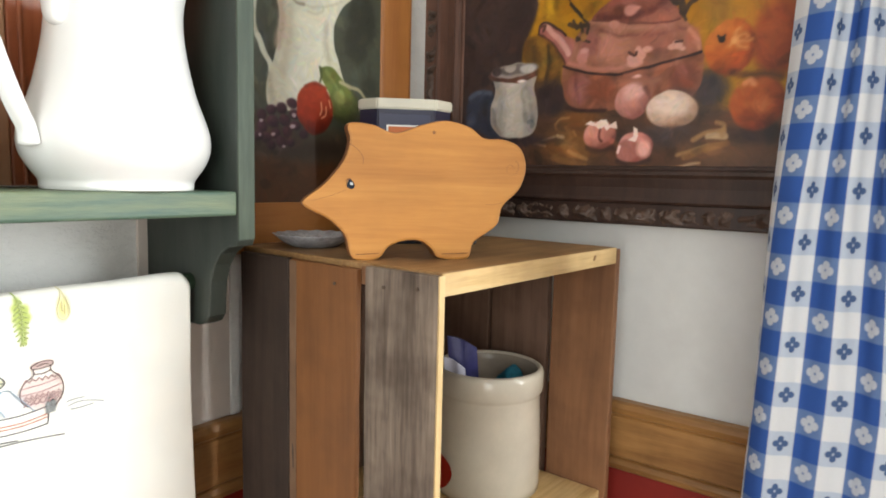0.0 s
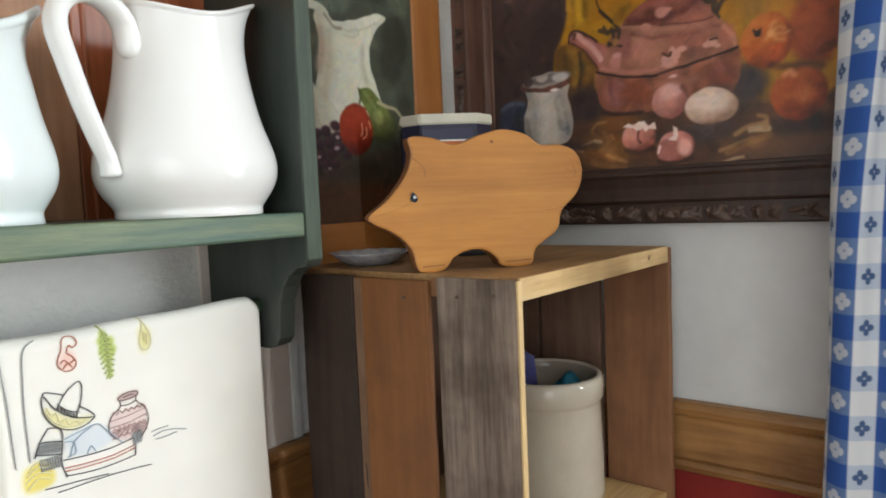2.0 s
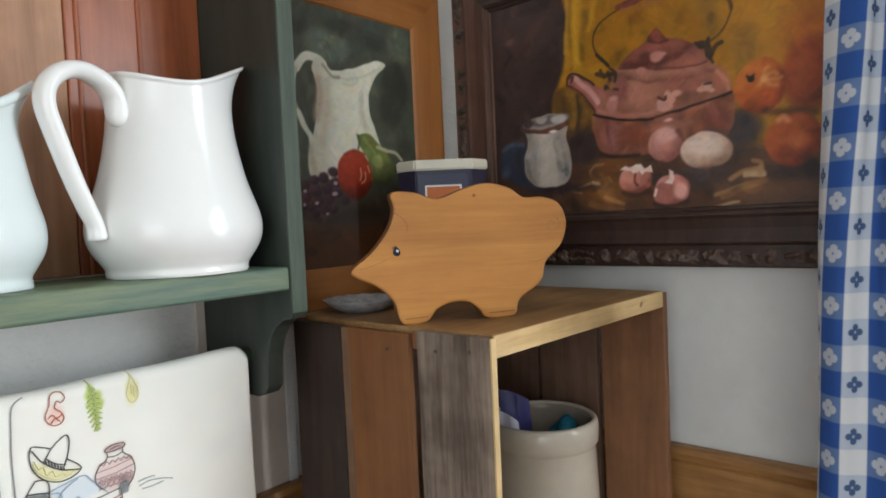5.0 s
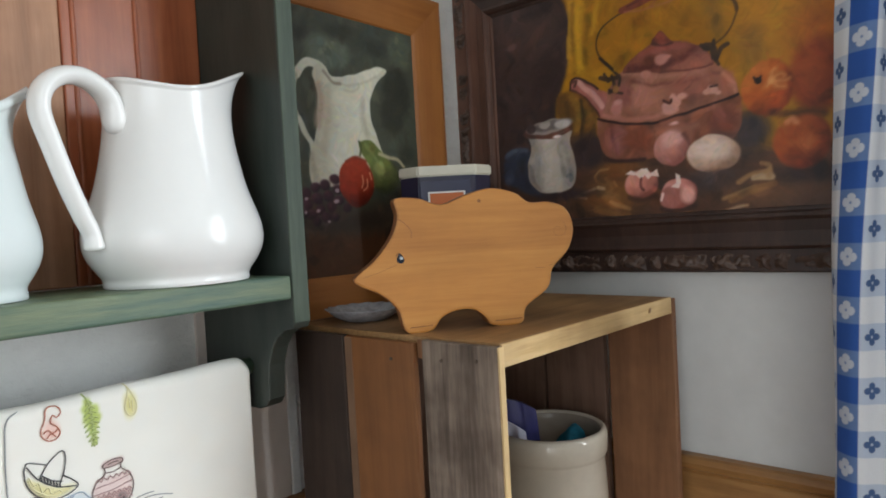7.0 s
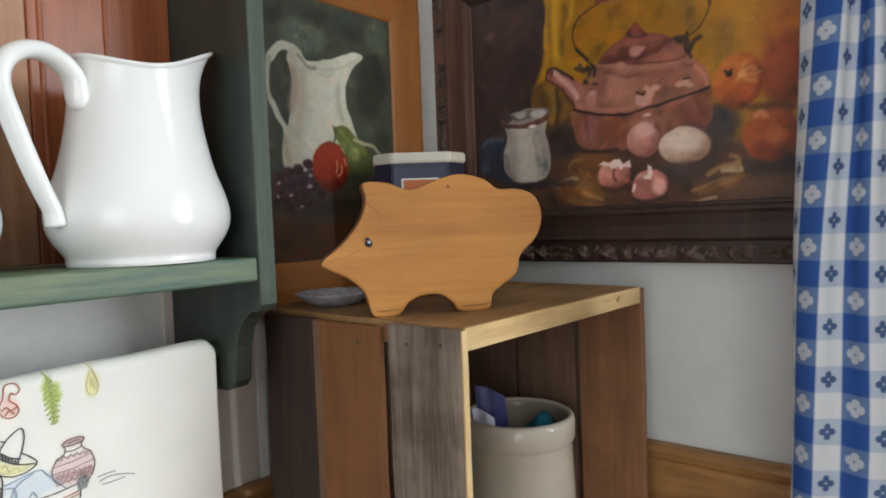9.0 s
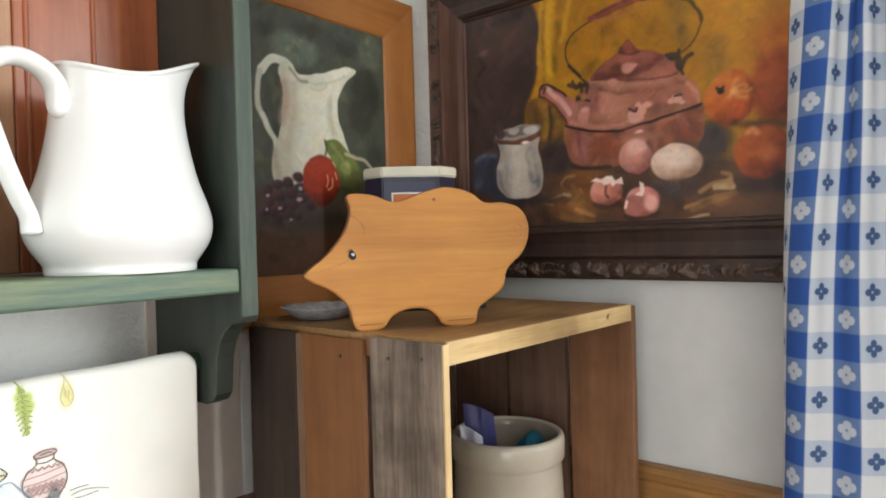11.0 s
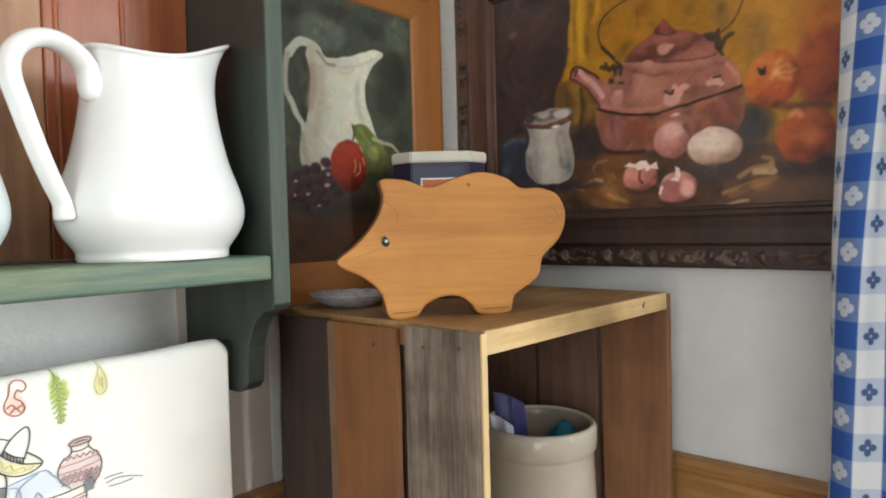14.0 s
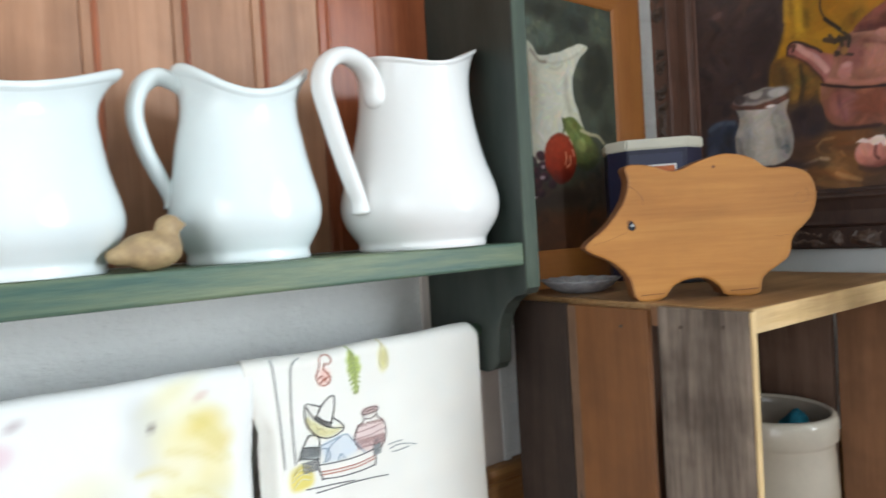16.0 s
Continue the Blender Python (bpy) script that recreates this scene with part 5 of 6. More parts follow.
def carving(length, seed):
    """A run of scrolled leaves along +x, 25 mm high, standing out towards -y."""
    nx, nz = int(length / 0.0013), 18
    x, z = np.meshgrid(np.linspace(0, length, nx), np.linspace(0, 0.025, nz), indexing="ij")
    f = z / 0.025
    period = 0.037
    q = (x / period + 0.35 * np.sin(f * 3) + 0.3 * np.sin(x * 41 + seed) + 0.25 * np.sin(x * 97 + 2 * seed)) % 1.0
    leaf = np.sin(np.pi * q) ** 0.6 * (0.6 + 0.4 * np.sin(np.pi * f))
    curl = np.exp(-(((q - 0.55) / 0.16) ** 2 + ((f - 0.38) / 0.2) ** 2))
    veins = 0.5 + 0.5 * np.sin(28 * (q - 0.5) * (f + 0.35) + 5 * f)
    out = 1.3 * (0.0052 * leaf * np.sin(np.pi * np.clip(f * 1.06, 0, 1)) ** 0.5 + 0.0034 * curl + 0.0015 * veins * leaf
           + 0.004 * (value_noise(x, z, (0.006, 0.005), int(seed) + 3) - 0.5) * np.sin(np.pi * f) + 0.002 * (value_noise(x, z, (0.0025, 0.0025), int(seed) + 9) - 0.5))
    k = np.arange(nx * nz).reshape(nx, nz)
    co = np.stack([x, -0.012 - out, z], -1).reshape(-1, 3)
    me = bpy.data.meshes.new("carving")
    me.from_pydata(co.tolist(), [], np.stack([k[:-1, :-1], k[1:, :-1], k[1:, 1:], k[:-1, 1:]], -1).reshape(-1, 4).tolist())
    me.materials.append(M_CARVING)
    me.shade_smooth()
    return me


big = thing("painting", (WALL_X, 0.634, 1.25), "still life of copper kettle and eggs in dark carved frame", "painting", "still life paintings", turn=-90)
FW, FH = (CAN_W + 2 * CAN_L) / 100, (CAN_H + 2 * CAN_B) / 100
prof = [(0, 0), (0, 0.014), (0.002, 0.016), (0.026, 0.016), (0.0275, 0.02), (0.030, 0.0215), (0.034, 0.02), (0.046, 0.0175), (0.058, 0.0195), (0.062, 0.0215), (0.066, 0.02), (0.0685, 0.0165), (0.0715, 0.016), (0.0735, 0.0135), (0.0735, 0)]
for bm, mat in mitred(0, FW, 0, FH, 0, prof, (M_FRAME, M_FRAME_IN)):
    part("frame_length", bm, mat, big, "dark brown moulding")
for i, (m, length) in enumerate(((pose(0.003, 0, 0.0005), FW - 0.006), (pose(0.0255, 0, 0.003, 0, -90, 0), FH - 0.006), (pose(0.003, 0, FH - 0.0255), FW - 0.006), (pose(FW - 0.0005, 0, 0.003, 0, -90, 0), FH - 0.006))):
    ob = new("carving", carving(length, i + 1.0))
    ob.parent, ob.matrix_local = big, m
    ob["label"] = "carved leaf scrolls"
canvas = new("canvas", kettle_picture())
canvas.parent, canvas.matrix_local = big, pose(CAN_L / 100, -0.0145, CAN_B / 100)
canvas["label"] = "oil painting of a kettle with eggs and oranges"
part("backing", box(0.01, FW - 0.01, -0.012, -0.0005, 0.01, FH - 0.01), M_DARK, big)

# ---- still life with a white pitcher ----
Q_L, Q_B, Q_W, Q_H = 3.0, 6.8, 23.7, 31.9


def pitcher_picture():
    a = Art(Q_W, Q_H, 0.11, (66, 70, 58))
    for x, y, rx, ry, c in ((4.5, 28.8, 1.45, 0.95, (46, 46, 40)), (6.3, 27, 0.75, 0.5, (44, 32, 30)), (20.2, 23.7, 2.6, 3.1, (44, 46, 38)), (19.1, 20.4, 2.15, 2.3, (46, 48, 40)), (8.5, 27.3, 3.55, 2.1, (98, 106, 92)), (14.1, 30, 4.95, 1.45, (60, 64, 54)), (21.4, 29.3, 2.25, 2.3, (82, 88, 74)), (10.3, 29.8, 1.85, 1, (50, 54, 46)), (21.7, 15.3, 1.55, 1.25, (50, 52, 42)), (16.6, 29, 2.05, 1.05, (46, 48, 42)), (4.3, 19.1, 0.8, 2.65, (62, 66, 58))):
        a.blob(x, y, rx, ry, c, 1.3, amount=0.95)
    # table
    a.area([(-5.6, 10), (3.1, 10.4), (6.4, 9.2), (13.7, 8.1), (27, 11.7), (26.6, -7.1), (-5.9, -3.9)], (62, 50, 38), 2.0)
    # Lower table painted darker to include the shade falling across the picture's foot.
    a.area([(-5.7, 4.5), (4.7, 5.2), (11.7, 4.7), (26.8, 4.4), (26.6, -7.1), (-5.9, -3.9)], (74, 45, 24), 1.8)
    a.blob(8.1, 6.2, 3.55, 0.8, (56, 44, 36), 1.4)
    a.blob(6.4, 6.9, 1, 0.65, (86, 76, 68), 1.0)
    a.blob(13.7, 6.6, 2.95, 0.75, (50, 38, 30), 1.2)

    def china(art):
        k = np.clip((art.u + Q_L - 8.0) / 12, 0, 1)[..., None]
        w = np.clip(1.2 - np.abs(k - 0.55) * 1.2, 0, 1)
        return np.array((158, 148, 130)) * (1 - w) + np.array((214, 212, 192)) * w
    # handle, body, lip
    a.stroke([(3.7, 24), (4.5, 24.9), (5.5, 25.5), (6.7, 25.5), (7.8, 24.8)], 1.1, (206, 204, 186), 0.3)
    a.stroke([(3.5, 23.8), (3.1, 22.2), (3.1, 19.9), (3.6, 18.7)], 0.7, (176, 174, 158), 0.3)
    a.stroke([(3.6, 18.7), (4.2, 17.5), (5.3, 16.1), (5.5, 15.1)], 0.75, (196, 194, 178), 0.3)
    a.area([(9, 24.4), (11.4, 24.7), (14.1, 25.6), (16.3, 26.5), (17.9, 26.6), (18.4, 26.1), (16.8, 24.6), (15.6, 22.9), (15.1, 21), (15.4, 19.1), (16.3, 17.1), (17.3, 14.9), (19, 13.6), (16.8, 11.2), (10, 10.8), (5.8, 11.1), (4.9, 11.5), (4.8, 13.2), (5.3, 15.1), (5.9, 16.7), (6.4, 19.1), (6.6, 21.5), (6.3, 23.1), (6, 24.2), (6.6, 25.4), (7.8, 25.4)], (196, 196, 178), 0.28, shade=china)
    a.area([(9.2, 24.3), (11.4, 24.5), (14, 25.4), (16.3, 26.4), (17.7, 26.4), (16.4, 25.3), (14, 24.3), (11.7, 23.7), (10.2, 23.6)], (214, 211, 194), 0.35)
    a.stroke([(10, 23.6), (11.3, 23.5), (14, 24.1), (16.4, 25.3)], 0.35, (172, 164, 142), 0.5, 0.5)
    a.stroke([(10.9, 22.9), (12.3, 22.9), (13.4, 23.5)], 0.35, (178, 170, 148), 0.5, 0.5)
    a.stroke([(7.7, 24.7), (9.1, 23.7), (10.2, 23.5)], 0.4, (142, 130, 112), 0.4, 0.8)
    a.stroke([(6.8, 22.9), (7, 20.9), (6.4, 18.4)], 1.1, (176, 150, 130), 0.9, 0.75)
    a.stroke([(8.2, 22.4), (8, 19), (7.1, 15.4)], 1.0, (188, 178, 156), 1.0, 0.7)
    a.stroke([(10.6, 21.4), (10.3, 17.9), (9.3, 13.6)], 2.0, (214, 212, 196), 1.4, 0.8)
    a.stroke([(14, 21.9), (13.7, 19.7), (14.5, 17.6)], 0.9, (176, 168, 146), 0.9, 0.7)
    a.stroke([(15.5, 24.4), (14.8, 22.4), (14.5, 20.6)], 0.6, (214, 210, 192), 0.6, 0.7)
    a.stroke([(5.3, 14.6), (5.5, 12.6), (6.1, 11.5)], 0.7, (166, 156, 138), 0.7, 0.7)
    a.blob(10.4, 15.2, 2.2, 1.4, (214, 212, 198), 1.4, amount=0.8)
    # pear and leaf
    a.ball(17, 12.5, 2.7, 2.4, (56, 60, 34), (94, 100, 50), (128, 132, 78), 0.5, -15)
    a.area([(12.8, 16.6), (13.9, 16.9), (15.1, 16.8), (16.5, 15.8), (17.5, 14.8), (18.3, 13.5), (16.2, 12.6), (14.6, 13.5), (13.5, 14.8), (12.9, 15.7)], (100, 112, 54), 0.3)
    a.stroke([(13.9, 16.3), (15.2, 15.1), (16.2, 13.7)], 0.5, (138, 146, 84), 0.5, 0.7)
    a.stroke([(16.3, 15.3), (18.1, 14.9), (19.8, 14.6), (20.9, 13.7)], 0.45, (188, 176, 142), 0.4, 0.85)
    a.blob(16.2, 13.4, 0.95, 0.9, (136, 140, 84), 0.7, amount=0.8)
    a.stroke([(12.8, 16.7), (13.1, 15.9), (12.9, 14.9)], 0.35, (66, 74, 40), 0.3, 0.8)
    # grapes
    for x, y, rx, ry in ((8.5, 11.8, 0.8, 0.6), (7, 11, 0.8, 0.65), (5.5, 10.8, 0.75, 0.6), (4.1, 10.1, 0.7, 0.65), (8.9, 10.6, 0.8, 0.6), (7.5, 9.8, 0.85, 0.7), (5.7, 9.5, 0.85, 0.7), (4.2, 8.8, 0.75, 0.65), (9, 9.2, 0.85, 0.6), (7.8, 8.5, 0.8, 0.65), (6.1, 8.1, 0.75, 0.65), (4.7, 7.6, 0.75, 0.6), (3.7, 7.8, 0.65, 0.6), (6.9, 7.2, 0.8, 0.6), (5.4, 6.8, 0.65, 0.55), (8.3, 7.2, 0.7, 0.55), (10.3, 8.3, 0.7, 0.55)):
        a.ball(x, y, rx, ry, (38, 20, 28), (60, 32, 42), (86, 54, 62), 0.4)
    for x, y, rx, ry in ((8.8, 10.5, 0.3, 0.25), (8.6, 9.1, 0.4, 0.25), (5.7, 8, 0.35, 0.2), (4.1, 9.4, 0.25, 0.2), (3.9, 7.9, 0.2, 0.2), (7.2, 6.7, 0.25, 0.15)):
        a.blob(x, y, rx, ry, (190, 174, 176), 0.25, amount=0.8)
    a.ball(12.1, 11.5, 2.95, 3.15, (92, 26, 14), (156, 48, 20), (190, 76, 40), 0.35, sun=(-0.1, 0.6))
    a.stroke([(10.6, 14.1), (12.1, 14.6), (13.8, 14.2)], 0.4, (112, 40, 20), 0.4, 0.8)
    for pts in ([(13, 12.3), (13.1, 11.5), (12.9, 10.8)], [(13.8, 11.9), (13.8, 10.9), (13.2, 10.4)], [(14.4, 12.8), (14.6, 11.9)]):
        a.stroke(pts, 0.22, (232, 168, 132), 0.25, 0.85)
    a.clouds(260, 33, 1.3, 0.2)
    a.brush(2200, 8, 0.15, 1.7)
    a.dabs((0.5, 1.7), 0.08, 60)
    return a.mesh("pitcher picture", M_CANVAS, 1.16)


small = thing("painting", (0.40, WALL_Y, 1.20), "still life of a white pitcher and fruit in a honey-coloured frame", "painting", "still life paintings")
prof = [(0, 0), (0, 0.017), (0.002, 0.0195), (0.008, 0.0205), (0.03, 0.018), (0.052, 0.0145), (0.0555, 0.0135), (0.058, 0.011), (0.058, 0)]
x0, x1, z0, z1 = Q_L / 100 - 0.058, (Q_L + Q_W) / 100 + 0.058, Q_B / 100 - 0.056, (Q_B + Q_H) / 100 + 0.058
for bm, mat in mitred(x0, x1, z0, z1, 0, prof, (M_HONEY_X, M_HONEY)):
    part("frame_length", bm, mat, small, "honey-stained flat moulding")
canvas = new("canvas", pitcher_picture())
canvas.parent, canvas.matrix_local = small, pose(Q_L / 100, -0.0125, Q_B / 100)
canvas["label"] = "oil painting of a white pitcher with apple and grapes"
part("backing", box(x0 + 0.01, x1 - 0.01, -0.0105, -0.0005, z0 + 0.01, z1 - 0.01), M_DARK, small)

# ---- checked curtain ----
SQ = 0.0228


def curtain_mesh():
    nc, nz = 181, 190
    c = np.linspace(-1.0, 9.0, nc)
    z = np.linspace(0.8, 1.79, nz)
    C, Z = np.meshgrid(c, z, indexing="ij")
    g = np.clip((Z - 1.11) / 0.37, 0, 1)                 # how far the cloth is gathered, more towards the top
    turn = [-(85 - 30 * g), -(85 - 30 * g), -42 + 17 * g, 48 + 36 * g, -(31 + 55 * g), 40 + 41 * g, -(47 + 50 * g), 39 + 23 * g, -(20 + 30 * g), 28 + 20 * g, -(24 + 20 * g), 24 + 0 * g]
    phi = np.zeros_like(C)
    for k, deg in enumerate(turn):                      # one turn of the cloth for each column of squares
        w = np.clip(1 - np.abs(C - (k - 1.5)) / 1.0, 0, 1)
        phi += np.radians(deg) * w * w * (3 - 2 * w)
    phi = phi + 0.05 * np.sin(Z * 9 + C)
    dc = (c[1] - c[0]) * SQ
    zero = int(np.argmin(abs(c)))
    y = -np.cumsum(np.cos(phi) * dc, 0)
    x = np.cumsum(np.sin(phi) * dc, 0) * 0.9
    y, x = y - y[zero], x - x[zero]
    y0 = 0.1196 - 0.03 * (Z - 1.114) - 0.075 * (Z - 1.114) ** 2 + 0.0008 * np.sin(Z * 21)
    co = np.stack([0.642 + x, y0 + y, Z], -1).reshape(-1, 3)
    k = np.arange(nc * nz).reshape(nc, nz)
    quads = np.stack([k[:-1, :-1], k[1:, :-1], k[1:, 1:], k[:-1, 1:]], -1).reshape(-1, 4)
    me = bpy.data.meshes.new("curtain")
    me.from_pydata(co.tolist(), [], quads.tolist())
    uv = np.stack([C, (Z - 1.322) / SQ + 1.5], -1).reshape(-1, 2)
    me.uv_layers.new(name="UVMap").data.foreach_set("uv", uv[quads.ravel()].ravel().astype(np.float32))
    me.materials.append(M_CHECK)
    me.shade_smooth()
    return me


curtain = thing("curtain", (0.642, 0.0, 0.8), "blue and white checked cotton curtain with small flowers", "curtain")
ob = new("cloth", curtain_mesh())
ob.parent, ob.matrix_local = curtain, pose(-0.642, 0, -0.8)
ob.modifiers.new("cloth", "SOLIDIFY").thickness = 0.0007
rod = thing("curtain_rod", (0.65, -0.4, 1.8), "plain wooden curtain rod on wall brackets", "curtain rod")
part("rod", tube([(0, -0.75, 0), (0, 0.55, 0)], 0.011, 14), M_BROWN, rod, smooth=True)
for y in (-0.72, 0.52):
    part("bracket", box(0.0, WALL_X - 0.65, y - 0.008, y + 0.008, -0.012, 0.012, 0.002), M_BROWN, rod)


# ---- towels over the rod ----
def drape(co, x0, seed, bulge, pull=0.0):
    """Fold a flat sheet over the rod: the front hangs down, the top rolls back. co: x across, z up the front."""
    out = co.copy()
    top, r = 1.2085, 0.0095
    s = co[:, 2]                      # way along the cloth from the front hem
    front = 0.40
    a = np.clip((s - front) / r, 0, math.pi)
    down = np.clip(s - front - math.pi * r, 0, None)
    x = co[:, 0] + x0
    droop = 0.006 * np.clip((x - 0.321) / 0.010, 0, 1) ** 2 * np.clip((s - 0.33) / 0.07, 0, 1)
    sag = -droop + 0.0009 * np.sin(x * 23 + seed) + 0.0006 * np.sin(x * 61 + seed * 2)
    rip = np.clip((front - s) / 0.3, 0, 1)
    ry = 0.0035 * np.sin(x * 34 + seed + s * 3) * rip + bulge(x, s)
    x = x + pull * np.clip((0.125 - x) / 0.022, 0, 1) * np.clip((0.385 - s) / 0.035, 0, 1)      # the edge draws in towards the hem
    out[:, 0] = x + 0.004 * rip * np.sin(seed + s * 9)
    out[:, 1] = 0.552 - r * np.cos(a) - 0.0012 + ry
    out[:, 2] = np.where(s < front, top - r - (front - s), top - r + r * np.sin(a)) - down + sag
    return out


def roll_plain(x, s):
    hang = np.clip((0.385 - s) / 0.05, 0, 1)
    return 0.013 * np.clip((0.117 - x) / 0.018, 0, 1) ** 2 * hang


def plain_towel():
    a = Art(23.4, 46, 0.15, (238, 235, 226))
    P = lambda *pts: [(x - 9.7, z + 20.1) for x, z in pts]     # x from the room's origin, z above 1 m
    a.area(P((14.5, 15.6), (15.3, 15.3), (16.6, 14.5), (17.8, 14.2), (17.2, 13.8), (16.2, 13.7), (15.2, 14.3)), (234, 226, 176), 0.5)
    a.area(P((19.2, 13.7), (20.4, 13.9), (21.6, 13.8), (21.9, 12.8), (21.3, 11.5), (19.6, 11.8), (18.9, 12.8)), (226, 206, 200), 0.5)
    a.area(P((19.8, 15.2), (21.1, 15.2), (21.1, 14.7), (19.8, 14.7)), (206, 180, 174), 0.3)
    a.area(P((15.8, 13.1), (17.4, 13.5), (18.4, 13.2), (19.4, 12.0), (17.8, 11.6), (16.2, 11.8)), (216, 222, 226), 0.6)
    a.area(P((14.2, 13.3), (15.4, 13.2), (15.5, 12.3), (13.9, 12.5)), (186, 192, 188), 0.4)
    a.area(P((13.0, 11.6), (14.0, 12.1), (14.7, 11.6), (14.7, 10.3), (13.0, 10.2)), (230, 214, 120), 0.5)
    a.blob(21.1 - 9.7, 11.7 + 20.1, 0.35, 0.55, (96, 98, 98), 0.4)
    for x, z, r in ((18.75, 20.1, 0.25), (18.7, 19.5, 0.42), (19.2, 19.3, 0.4), (18.75, 18.8, 0.46), (19.3, 18.6, 0.4), (19.0, 18.1, 0.42), (19.1, 17.5, 0.3), (19.15, 16.9, 0.24)):
        a.blob(x - 9.55, z + 20.3, r, r * 1.1, (190, 204, 110), 0.3, 0, 0.9)
    a.blob(22.1 - 9.7, 19.15 + 20.1, 0.5, 0.9, (232, 226, 164), 0.6)
    a.blob(16.3 - 9.7, 18.8 + 20.1, 0.55, 0.7, (240, 208, 196), 0.5)
    a.dabs((6, 6), 0.03, 80)
    return a.mesh("towel", M_PRINT, 1.03, lambda co: drape(co, 0.097, 0.7, roll_plain, 0.012))


def print_towel():
    a = Art(51.8, 46, 0.3, (238, 238, 234))
    P = lambda *pts: [(x + 41.5, y + 19) for x, y in pts]     # x from the room's origin, y above z = 1.0
    for x, y, rx, ry, c, k in ((2.6, 19.2, 1.1, 1.6, (176, 178, 176), 0.8), (2.2, 16.6, 1.2, 1.6, (190, 188, 182), 0.7), (4.6, 19.0, 2.2, 2.0, (236, 228, 176), 0.8), (5.6, 17.4, 2.4, 1.6, (230, 208, 110), 0.7),
                               (6.6, 18.2, 1.2, 0.8, (216, 186, 60), 0.8), (7.4, 16.6, 1.2, 0.9, (218, 186, 70), 0.8), (5.2, 14.6, 2.6, 2.0, (238, 222, 168), 0.8), (7.2, 14.4, 1.2, 1.4, (232, 212, 120), 0.7),
                               (4.0, 13.0, 2.0, 1.2, (226, 216, 110), 0.6), (7.0, 12.6, 1.4, 1.4, (210, 204, 150), 0.6), (-1.6, 14.6, 2.4, 1.6, (234, 222, 160), 0.7), (-3.4, 12.6, 2.0, 1.4, (226, 206, 130), 0.7),
                               (0.4, 13.0, 1.6, 2.2, (206, 206, 200), 0.7), (-6.0, 18.6, 0.9, 0.8, (214, 160, 176), 0.8), (-5.0, 20.4, 0.5, 0.3, (120, 90, 96), 0.7), (6.4, 20.2, 0.5, 0.25, (190, 120, 110), 0.6),
                               (4.6, 20.9, 1.4, 0.4, (222, 202, 110), 0.6), (-8, 13, 2.5, 2.0, (228, 220, 170), 0.6), (-12, 15, 3, 3, (214, 216, 190), 0.5)):
        (qx, qy), = P((x, y))
        a.blob(qx, qy, rx, ry, c, max(rx, ry) * 1.1, 25, k * 0.5)
    for x0, y0, x1, y1 in ((2.0, 15.6, 4.4, 15.0), (4.0, 16.6, 7.6, 15.2), (5.6, 18.8, 7.8, 16.8), (5.2, 13.6, 7.6, 12.2), (2.8, 14.0, 3.6, 11.6), (6.0, 17.6, 8.2, 15.4)):
        a.stroke(P((x0, y0), ((x0 + x1) / 2, (y0 + y1) / 2 + 0.3), (x1, y1)), 0.4, (218, 204, 130), 0.7, 0.5)
    for x, y in ((2.9, 18.6), (-2.6, 12.4), (0.5, 12.6)):
        (qx, qy), = P((x, y))
        a.blob(qx, qy, 0.3, 0.3, (130, 120, 110), 0.3, 0, 0.7)
    roll = lambda x, s: -0.0015 * np.clip((0.40 - s) / 0.02, 0, 1) + 0.012 * np.clip((x - 0.090) / 0.012, 0, 1) ** 2 * np.clip((0.385 - s) / 0.05, 0, 1)
    return a.mesh("towel", M_PRINT, 1.03, lambda co: drape(co, -0.415, 2.3, roll))


towel = thing("towel", (0.2165, 0.552, 0.8), "white linen tea towel embroidered with a hat, jar and blanket", "towel", "tea towels on the rod")
ob = new("cloth", plain_towel())
ob.parent, ob.matrix_local = towel, pose(-0.2165, -0.552, -0.8)
ob.modifiers.new("cloth", "SOLIDIFY").thickness = 0.0012
other = thing("towel", (-0.155, 0.552, 0.8), "white tea towel with a soft yellow and grey print", "towel", "tea towels on the rod")
ob = new("cloth", print_towel())
ob.parent, ob.matrix_local = other, pose(0.155, -0.552, -0.8)
ob.modifiers.new("cloth", "SOLIDIFY").thickness = 0.0012


def stitches(name, runs, mat, label, width=0.00045, smooth=True, shift=(0.0, 0.0)):
    """Stem stitch laid on the front of the towel; runs of (x, height) in centimetres, heights above 1 m."""
    bm = bmesh.new()
    for run in runs:
        run = [(x + shift[0], z + shift[1]) for x, z in run]
        pts = spline(run, 6, False) if smooth and len(run) > 2 else list(run)
        path = []
        for (ax, az), (bx, bz) in zip(pts, pts[1:]):
            k = max(1, int(math.hypot(bx - ax, bz - az) / 0.12))
            path += [(ax + (bx - ax) * i / k, az + (bz - az) * i / k) for i in range(k)]
        path.append(pts[-1])
        line = []
        for i, (x, z) in enumerate(path):
            xm, s = x / 100, z / 100 - 1 + 0.40 + 0.0095 - 0.2085 + 1.0
            q = drape(np.array([[xm - 0.097, 0.0, s]]), 0.097, 0.7, roll_plain)[0]
            line.append((q[0] - 0.2165, q[1] - 0.552 - 0.0009 - 0.0003 * (i % 2), q[2] - 0.8))
        if len(line) > 1:
            tube(line, width, 5, bm)
    ob = part(name, bm, mat, towel, label)
    return ob


stitches("door_stitching", [[(11.9, 20.8), (12.1, 18.6), (12.3, 16.2), (12.5, 12.0)], [(14.3, 20.7), (13.5, 20.0), (13.35, 18), (13.3, 16), (13.4, 12.2)]], M_TH_GREY, "grey stitched upright lines", 0.0005)
